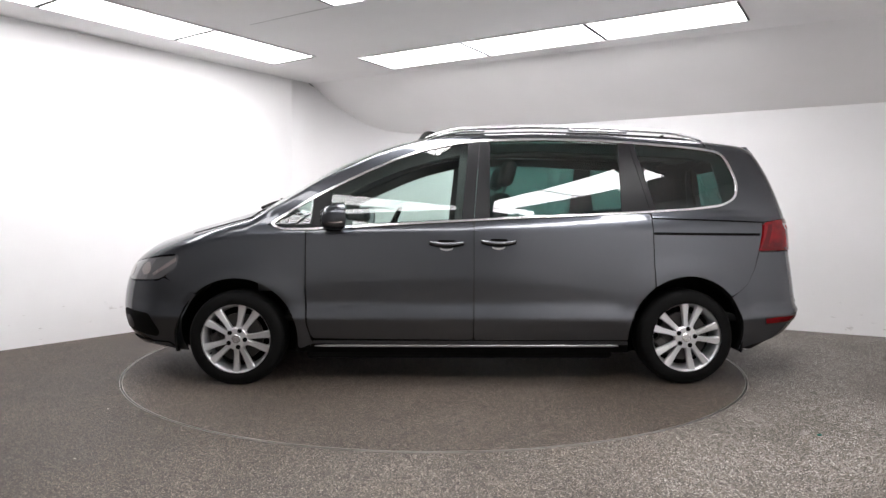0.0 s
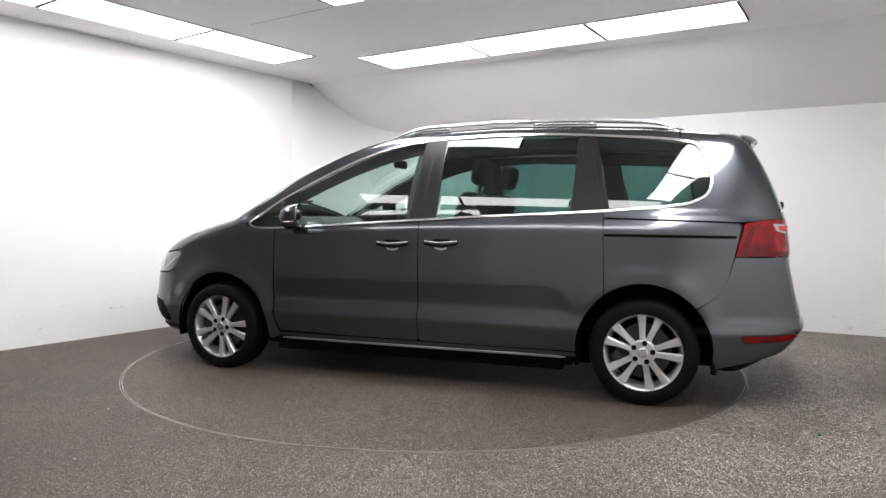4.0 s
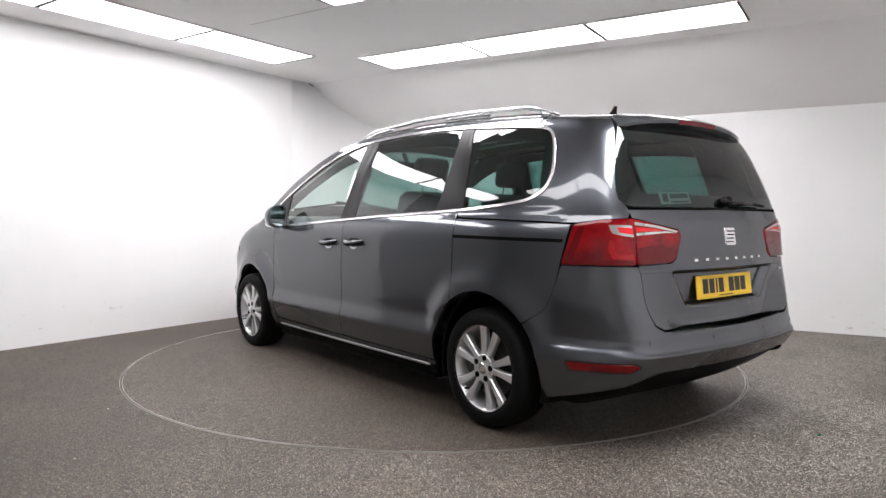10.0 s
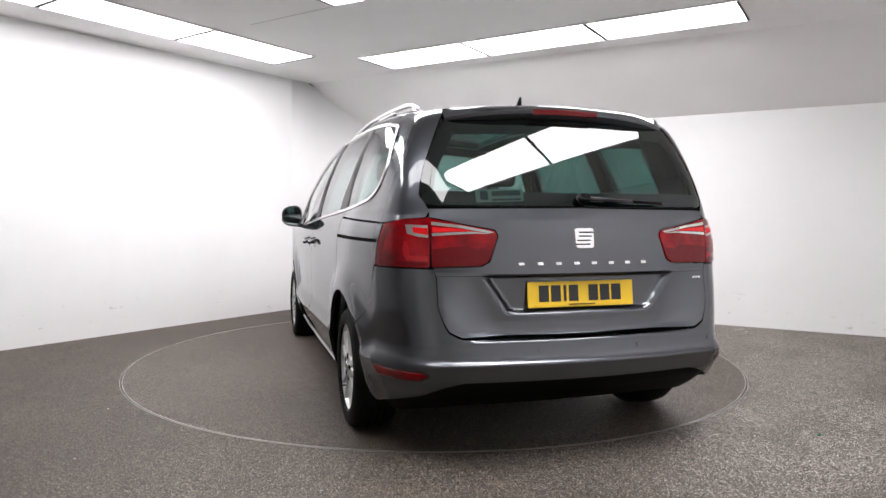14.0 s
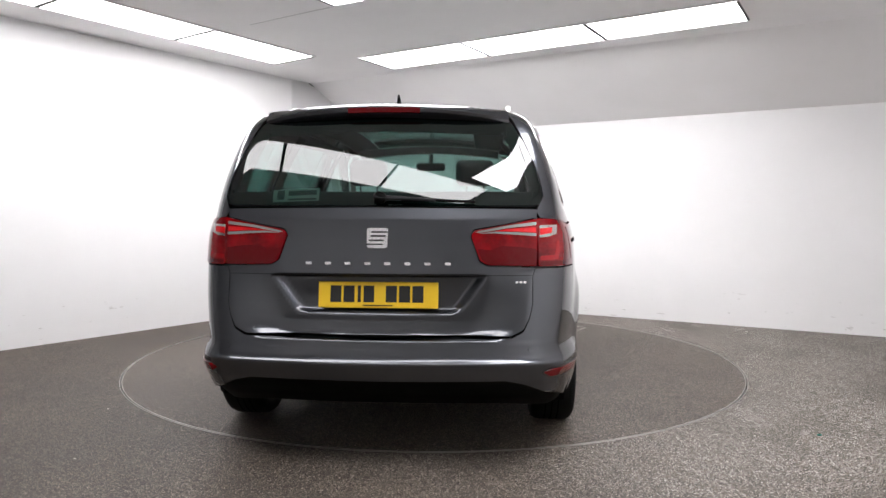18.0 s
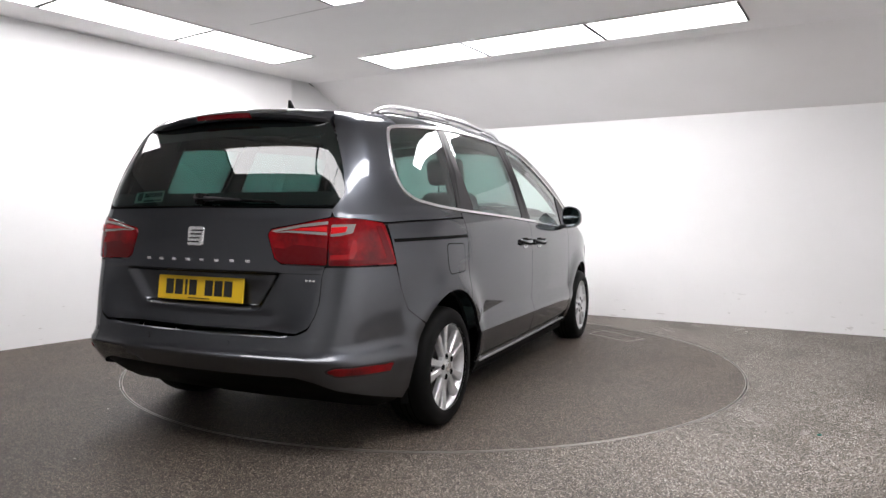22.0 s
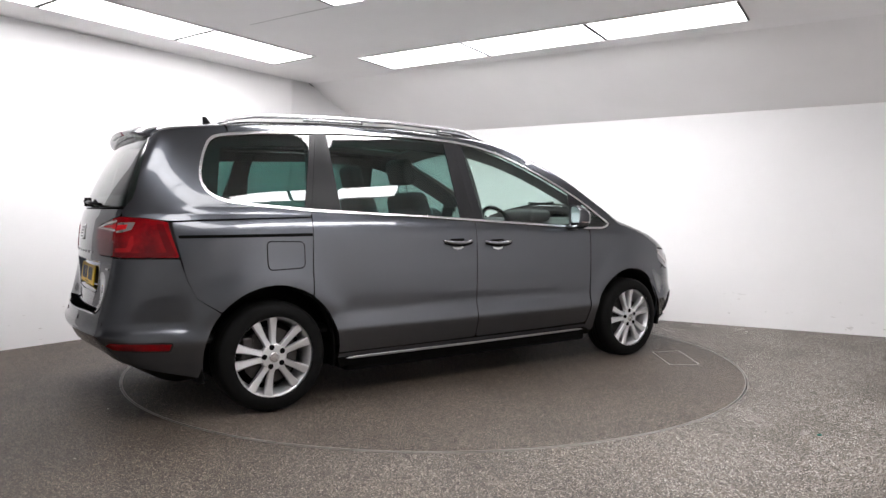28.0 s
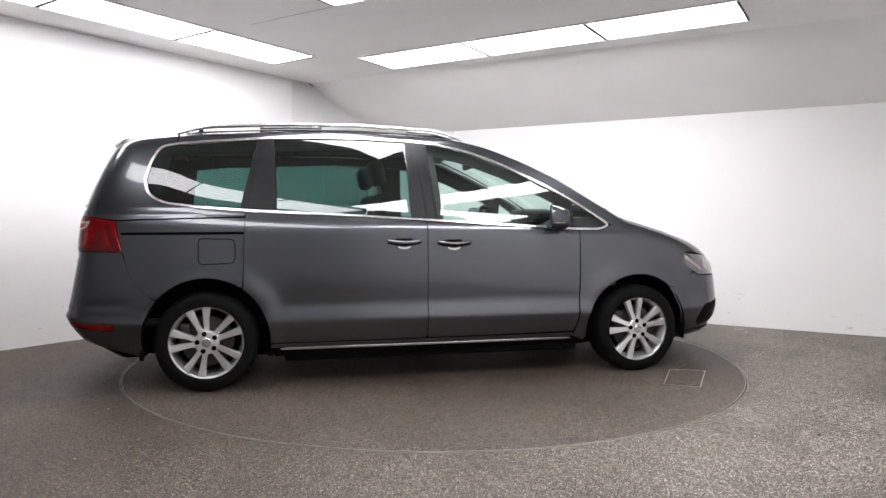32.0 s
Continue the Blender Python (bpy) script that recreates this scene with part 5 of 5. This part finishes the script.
# ---- roof rails and door mirrors ----
def extras(side):
    xs = np.linspace(0.25, -1.66, 34)
    base = on_top(np.stack([xs, np.full(34, 0.572)], 1))
    pts = []
    for i, q in enumerate(base):
        k = i / 33
        rise = 0.037 * min(1, (min(k, 1 - k) / 0.11)) ** 0.7
        pts.append((q[0], (q[1] + 0.006) * side, q[2] + 0.004 + rise))
    rail = part("roof_rail", tube(pts, lambda t: 0.008 + 0.008 * min(1, min(t, 1 - t) / 0.10), 10, 0.8), M_CHROME, car, "bright metal roof rail", smooth=True)
    for k0, k1 in ((1, 8), (17, 25), (31, 33)):
        part("rail_foot", tube([(q[0], q[1], q[2] - 0.017) for q in pts[k0:k1]], 0.011, 8, 1.1), M_CHROME, rail, smooth=True)
    part("rail_base", tube([(q[0], (q[1] + 0.004) * side, q[2] + 0.001) for q in base[1:-1]], 0.009, 6), M_BLACK, rail)
    # mirror: painted shell with a hollow back, black foot, glass
    at, n = Vector((0.768, 0.992, 1.098)), 32

    def oval(scale, x):
        out = []
        for i in range(n):
            c, d = math.cos(2 * math.pi * i / n), math.sin(2 * math.pi * i / n)
            c, d = math.copysign(abs(c) ** 0.75, c), math.copysign(abs(d) ** 0.75, d)
            y, z = 0.084 * scale * c, scale * d * (0.084 - 0.011 * c)
            out.append((at.x + x - 0.33 * y, (at.y + y) * side, at.z + z - 0.10 * x))
        return out

    bm = bmesh.new()
    loops = [[bm.verts.new(q) for q in oval(k, x)] for k, x in ((0.0, 0.016), (0.86, 0.012), (0.92, -0.002), (0.97, -0.003), (1.0, 0.008), (1.0, 0.04), (0.95, 0.080), (0.80, 0.116), (0.52, 0.138), (0.0, 0.147))]
    for a, b in zip(loops, loops[1:]):
        for i in range(n):
            bm.faces.new((a[i], a[(i + 1) % n], b[(i + 1) % n], b[i]))
    bmesh.ops.remove_doubles(bm, verts=bm.verts, dist=1e-5)
    bmesh.ops.recalc_face_normals(bm, faces=bm.faces)
    shell = part("door_mirror", bm, M_PAINT, car, "dark grey door mirror on a black foot", smooth=True)
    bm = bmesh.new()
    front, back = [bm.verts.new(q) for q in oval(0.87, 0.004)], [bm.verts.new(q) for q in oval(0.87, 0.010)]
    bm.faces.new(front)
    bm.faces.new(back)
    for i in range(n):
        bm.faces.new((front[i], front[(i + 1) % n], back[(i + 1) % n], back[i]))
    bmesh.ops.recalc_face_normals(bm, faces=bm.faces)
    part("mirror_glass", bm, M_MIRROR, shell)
    bm = soft_box(0.10, 0.12, 0.034, 0.014, 2, (0.835, 0.905, 1.018), Matrix.Rotation(radians(10), 4, "X"))
    part("mirror_foot", mirrored(bm) if side < 0 else bm, M_BLACK, shell, smooth=True)
    low = [oval(k, x) for k, x in ((1.005, 0.02), (1.005, 0.04), (0.94, 0.075), (0.77, 0.108))]
    part("indicator", tube([q[30] for q in low], 0.005, 6), M_CLEAR_LENS, shell, "clear indicator strip", smooth=True)


for s in (1, -1):
    extras(s)


# ---- wheels ----
def wheel():
    hub = new("wheel")
    hub.parent = car
    tyre = [(0.224, 0.0), (0.231, 0.004), (0.250, 0.006), (0.283, 0.001), (0.300, -0.012), (0.308, -0.030), (0.3115, -0.055), (0.3115, -0.165), (0.308, -0.190), (0.296, -0.212), (0.270, -0.220), (0.222, -0.215), (0.222, 0.0)]
    t = part("tyre", lathe(tyre, 72), M_RUBBER, hub, smooth=True)
    for y in (-0.080, -0.112, -0.144):
        part("tread_groove", lathe([(0.3122, y), (0.3122, y - 0.007), (0.300, y - 0.007), (0.300, y), (0.3122, y)], 60), M_GAP, t)
    rim = [(0.2340, 0.004), (0.2340, -0.006), (0.222, -0.010), (0.216, -0.014), (0.203, -0.060), (0.195, -0.20), (0.222, -0.205), (0.228, -0.006), (0.2340, 0.004)]
    part("rim", lathe(rim, 64), M_ALLOY, hub, smooth=True)
    for i in range(5):
        for sgn in (-1, 1):
            a = math.radians(72 * i + 13.5 * sgn)
            bm = bmesh.new()
            # a tapered spoke: narrow and proud at the hub, wide and set in at the rim
            prof = [(0.045, 0.022, -0.010), (0.072, 0.0175, -0.011), (0.095, 0.0158, -0.013), (0.130, 0.0172, -0.014), (0.170, 0.0208, -0.013), (0.217, 0.0265, -0.011)]
            loops = []
            for d, h, y in prof:
                loops.append([bm.verts.new((d, yy, hh)) for hh, yy in ((-h, y - 0.032), (-h, y - 0.007), (-h * 0.72, y), (h * 0.72, y - 0.003), (h, y - 0.009), (h, y - 0.032))])
            for p0, p1 in zip(loops, loops[1:]):
                for k in range(6):
                    bm.faces.new((p0[k], p0[(k + 1) % 6], p1[(k + 1) % 6], p1[k]))
            bm.faces.new(loops[0])
            bm.faces.new(loops[-1])
            bmesh.ops.recalc_face_normals(bm, faces=bm.faces)
            bmesh.ops.transform(bm, matrix=Matrix.Rotation(-a, 4, "Y") @ Matrix.Diagonal((1.03, 1, 1.03, 1)), verts=bm.verts)
            part("spoke", bm, M_ALLOY, hub)
        a = math.radians(72 * i)
        # black plug, with the shade of a recessed bolt hole as its colour
        part("bolt_hole", tube([(0.056 * math.cos(a), -0.020, 0.056 * math.sin(a)), (0.056 * math.cos(a), -0.0065, 0.056 * math.sin(a))], 0.0155, 14), M_GAP, hub)
    part("hub_plate", lathe([(0.0, -0.008), (0.066, -0.0088), (0.074, -0.014), (0.076, -0.035), (0.0, -0.035)], 40), M_ALLOY, hub, smooth=False)
    part("valve", tube([(0.196, -0.040, 0.0), (0.194, -0.004, 0.0)], 0.0045, 8), M_PLASTIC, hub)
    part("hub_cap", lathe([(0.0, -0.001), (0.024, -0.001), (0.0285, -0.004), (0.0285, -0.012), (0.0, -0.012)], 28), M_CHROME, hub, "silver hub cap")
    part("brake_disc", lathe([(0.0, -0.075), (0.158, -0.075), (0.158, -0.100), (0.0, -0.100)], 48), M_IRON, hub)
    part("brake_caliper", soft_box(0.07, 0.05, 0.15, 0.015, 2, (0.135, -0.085, 0.03)), M_IRON, hub)
    part("wheel_drum", lathe([(0.0, -0.130), (0.196, -0.130), (0.196, -0.140), (0.0, -0.140)], 40), M_GAP, hub)
    return hub


first = wheel()
first.matrix_basis = pose(WHEEL_X + 0.010, 0.922, WHEEL_R - 0.011, 0, 30, 0)
copy_thing(first, pose(-WHEEL_X, 0.922, WHEEL_R, 0, 43, 0))
copy_thing(first, pose(WHEEL_X + 0.010, -0.922, WHEEL_R - 0.011, 0, -10, 180))
copy_thing(first, pose(-WHEEL_X, -0.922, WHEEL_R, 0, -4, 180))


# ---- under the skin: arches, floor, cabin ----
def liners(side):
    for wx, rx, rz in (FRONT_ARCH, REAR_ARCH):
        bm = bmesh.new()
        rows = []
        for i in range(25):
            a = math.radians(-14 + 208 * i / 24)
            c, s0 = math.cos(a) * rx / 0.385, math.sin(a) * rz / 0.385
            rows.append([bm.verts.new((wx + r * c, y * side, WHEEL_Z + r * s0)) for r, y in ((0.386, 0.880), (0.378, 0.872), (0.40, 0.85), (0.40, 0.60), (0.41, 0.60), (0.41, 0.85))])
        for a, b in zip(rows, rows[1:]):
            for k in range(6):
                bm.faces.new((a[k], a[(k + 1) % 6], b[(k + 1) % 6], b[k]))
        bmesh.ops.recalc_face_normals(bm, faces=bm.faces)
        part("arch_liner", bm, M_PLASTIC, car, smooth=False)
        bm = bmesh.new()
        bmesh.ops.create_circle(bm, cap_ends=True, segments=32, radius=0.425, matrix=Matrix.Translation((wx, 0.60 * side, WHEEL_Z)) @ Matrix.Rotation(radians(90), 4, "X"))
        geo = bmesh.ops.extrude_face_region(bm, geom=bm.faces[:])
        bmesh.ops.translate(bm, verts=[g for g in geo["geom"] if isinstance(g, bmesh.types.BMVert)], vec=(0, -0.01 * side, 0))
        bmesh.ops.bisect_plane(bm, geom=bm.verts[:] + bm.edges[:] + bm.faces[:], plane_co=(0, 0, 0.2), plane_no=(0, 0, -1), clear_outer=True)
        part("arch_wall", bm, M_PLASTIC, car)


for s in (1, -1):
    liners(s)
part("underbody", soft_box(3.6, 1.18, 0.12, 0.03, 2, (0.08, 0, 0.215)), M_PLASTIC, car, "black underbody")
part("underbody_pan", soft_box(2.02, 1.70, 0.06, 0.02, 2, (0.02, 0, 0.188)), M_PLASTIC, car)
part("exhaust", tube([(-2.05, 0.45, 0.265), (-1.8, 0.45, 0.265)], 0.03, 12), M_PLASTIC, car, smooth=True)
part("cabin_floor", soft_box(3.9, 1.55, 0.05, 0.02, 1, (-0.2, 0, 0.42)), M_CARPET, car)
part("engine_block", soft_box(0.8, 1.15, 0.42, 0.05, 1, (1.75, 0, 0.50)), M_GAP, car)


def offset_strip(name, uv_rows, rays, back, material, parent, side=1):
    """An inner lining that follows the outer form at a distance."""
    rows, cols = len(uv_rows), len(uv_rows[0])
    uv = np.array([q for row in uv_rows for q in row])
    pts, nor = meet(*rays(uv))
    faces = [[i * cols + j, (i + 1) * cols + j, (i + 1) * cols + j + 1, i * cols + j + 1] for i in range(rows - 1) for j in range(cols - 1)]
    return skin(name, pts - nor * back, nor, faces, material, parent, side, 0.012)


def lining(side):
    # door cards up to the window sill
    rows = []
    for x in np.linspace(1.02, -2.0, 40):
        top = belt_z(x) - 0.004 if x > -1.55 else 1.144 + (-1.55 - x) * 0.10
        rows.append([(x, z) for z in np.linspace(0.42 if x > -1.0 else 0.76, top, 8)])
    offset_strip("door_card", rows, ray_side, 0.055, M_TRIM_DARK, car, side)
    # window ledge between outer skin and card
    a = on_side([(x, belt_z(x) + 0.004) for x in np.linspace(1.15, -1.55, 30)])
    bm = bmesh.new()
    rows = [[bm.verts.new((q[0], (q[1] - d) * side, q[2] + dz)) for d, dz in ((0.008, -0.002), (0.10, -0.004), (0.10, -0.03), (0.008, -0.03))] for q in a]
    for p0, p1 in zip(rows, rows[1:]):
        for k in range(4):
            bm.faces.new((p0[k], p0[(k + 1) % 4], p1[(k + 1) % 4], p1[k]))
    bmesh.ops.recalc_face_normals(bm, faces=bm.faces)
    part("window_ledge", bm, M_TRIM_DARK, car)
    # pillar trims
    for x0, x1, w, m in ((-0.045, 0.005, 0.11, M_TRIM_DARK), (-1.10, -1.17, 0.14, M_TRIM_DARK), (-1.84, -1.93, 0.34, M_TRIM_DARK)):
        rows = []
        for k in np.linspace(0, 1, 8):
            z = 1.60 - k * 0.52
            xc = x0 + (x1 - x0) * k
            rows.append([(xc - w / 2 + w * j / 3, z) for j in range(4)])
        offset_strip("pillar_trim", rows, ray_side, 0.045, m, car, side)
    # header along the roof edge, over the windows
    tx = [-1.9, -1.5, -0.5, 0.0, 0.26, 0.45, 0.64, 0.83, 0.985]
    lo, hi = [1.47, 1.52, 1.565, 1.54, 1.475, 1.405, 1.32, 1.225, 1.14], [1.62, 1.63, 1.635, 1.63, 1.56, 1.49, 1.405, 1.31, 1.23]
    rows = [[(x, float(np.interp(x, tx, lo) * (1 - k) + np.interp(x, tx, hi) * k)) for k in (0, 0.33, 0.67, 1)] for x in np.linspace(0.97, -1.75, 34)]
    offset_strip("roof_edge_trim", rows, ray_side, 0.05, M_TRIM_DARK, car, side)
    # windscreen pillar trim
    rows = [[(x, roof_half(x) - 0.060 + 0.025 * j) for j in range(3)] for x in np.linspace(0.30, 1.30, 16)]
    offset_strip("screen_pillar_trim", rows, ray_top, 0.04, M_TRIM_PILLAR, car, side)


for s in (1, -1):
    lining(s)
# roof lining, open under the sunroof
offset_strip("roof_lining", [[(x, y) for y in np.linspace(-0.56, 0.56, 12)] for x in np.linspace(-1.95, GLASS_X0, 14)], ray_top, 0.045, M_TRIM_LIGHT, car)
offset_strip("roof_lining", [[(x, y) for y in np.linspace(-0.56, 0.56, 12)] for x in np.linspace(0.12, 0.36, 5)], ray_top, 0.045, M_TRIM_LIGHT, car)
for s in (1, -1):
    offset_strip("roof_lining", [[(x, y) for y in (0.38, 0.46, 0.57)] for x in np.linspace(GLASS_X0, 0.12, 10)], ray_top, 0.045, M_TRIM_LIGHT, car, s)
# tailgate lining below the rear window
offset_strip("tailgate_lining", [[(y, z) for y in np.linspace(-0.62, 0.62, 10)] for z in np.linspace(0.62, 1.12, 6)], ray_rear, 0.06, M_TRIM_DARK, car)
# dashboard with a shelf under the windscreen
bm = bmesh.new()
sec = [(1.36, 1.06), (1.15, 1.095), (0.92, 1.085), (0.80, 1.04), (0.76, 0.94), (0.80, 0.70), (0.90, 0.60), (1.36, 0.60)]
rows = [[bm.verts.new((x + 0.08 * (abs(y) / 0.7) ** 3 * (1 if x < 1 else 0), y, z)) for x, z in sec] for y in np.linspace(-0.78, 0.78, 14)]
for a, b in zip(rows, rows[1:]):
    for k in range(len(sec)):
        bm.faces.new((a[k], a[(k + 1) % len(sec)], b[(k + 1) % len(sec)], b[k]))
bm.faces.new(rows[0])
bm.faces.new(rows[-1])
bmesh.ops.recalc_face_normals(bm, faces=bm.faces)
part("dashboard", bm, M_TRIM_DARK, car, "dark moulded dashboard", smooth=False)
part("instrument_hood", soft_box(0.22, 0.36, 0.10, 0.04, 3, (0.84, -0.38, 1.105)), M_TRIM_DARK, car, smooth=True)
# steering wheel, on the driver's side
bm = bmesh.new()
seg, ringn = 40, 10
turn = Matrix.Translation((0.55, -0.38, 1.00)) @ Matrix.Rotation(radians(65), 4, "Y")
vs = [[bm.verts.new(turn @ Vector(((0.185 + 0.016 * math.cos(b)) * math.cos(a), (0.185 + 0.016 * math.cos(b)) * math.sin(a), 0.016 * math.sin(b)))) for b in np.linspace(0, 2 * math.pi, ringn + 1)[:-1]] for a in np.linspace(0, 2 * math.pi, seg + 1)[:-1]]
for i in range(seg):
    for k in range(ringn):
        bm.faces.new((vs[i][k], vs[(i + 1) % seg][k], vs[(i + 1) % seg][(k + 1) % ringn], vs[i][(k + 1) % ringn]))
bmesh.ops.recalc_face_normals(bm, faces=bm.faces)
steer = part("steering_wheel", bm, M_PLASTIC, car, "black steering wheel", smooth=True)
part("steering_boss", soft_box(0.13, 0.15, 0.05, 0.02, 2, turn.translation, turn.to_3x3().to_4x4()), M_PLASTIC, steer, smooth=True)
for a in (0, 120, 240):
    q = [turn @ Vector((d * math.cos(radians(a)), d * math.sin(radians(a)), 0)) for d in (0.05, 0.18)]
    part("steering_spoke", tube(q, 0.013, 6), M_PLASTIC, steer)


def seat(x, y, wide, back_h, head, tilt=-14):
    """A cushion, a backrest that leans back, and a head restraint on two bars."""
    body = part("seat", soft_box(0.52, wide, 0.17, 0.06, 4, (x, y, 0.62), Matrix.Rotation(radians(-6), 4, "Y")), M_SEAT, car, "charcoal cloth seat", smooth=True)
    lean = Matrix.Translation((x - 0.24, y, 0.66)) @ Matrix.Rotation(radians(tilt), 4, "Y")
    bm = soft_box(0.13, wide, back_h, 0.055, 4, (0, 0, back_h / 2))
    for v in bm.verts:
        k = max(0, v.co.z / back_h - 0.55) / 0.45
        v.co.y *= 1 - 0.28 * k * k
        v.co.x += 0.03 * (abs(v.co.y) / (wide / 2)) ** 2
    bmesh.ops.transform(bm, matrix=lean, verts=bm.verts)
    part("backrest", bm, M_SEAT, body, smooth=True)
    part("seat_base", soft_box(0.46, wide * 0.8, 0.14, 0.03, 2, (x, y, 0.50)), M_TRIM_DARK, body)
    if head:
        bm = soft_box(0.095, 0.27, 0.185, 0.045, 4, (0.01, 0, back_h + 0.145))
        bmesh.ops.transform(bm, matrix=lean, verts=bm.verts)
        part("head_restraint", bm, M_SEAT, body, smooth=True)
        for dy in (-0.06, 0.06):
            part("restraint_bar", tube([lean @ Vector((0.0, dy, back_h - 0.03)), lean @ Vector((0.0, dy, back_h + 0.07))], 0.006, 6), M_CHROME, body)
    return body


for y in (0.38, -0.38):
    seat(0.08, y, 0.50, 0.62, True)
for y in (0.46, 0.0, -0.46):
    seat(-0.82, y, 0.42, 0.50, False, -12)
for y in (0.34, -0.34):
    seat(-1.50, y, 0.48, 0.38, False, -10)
# inside mirror
p = on_top([(0.52, 0.0)])[0]
mir = part("inside_mirror", soft_box(0.03, 0.24, 0.065, 0.02, 3, (0.45, 0.0, p[2] - 0.11)), M_PLASTIC, car, "black inside mirror", smooth=True)
part("mirror_stem", tube([(0.46, 0, p[2] - 0.10), (0.52, 0, p[2] - 0.01)], 0.018, 8), M_PLASTIC, mir)


def motions():
    rows = [t / 2 for t in range(65)]
    walk(car, [(t, car_pose(t)) for t in rows])
    walk(turntable, [(t, pose(0, 0, 0, 0, 0, heading(t))) for t in rows])


motions()
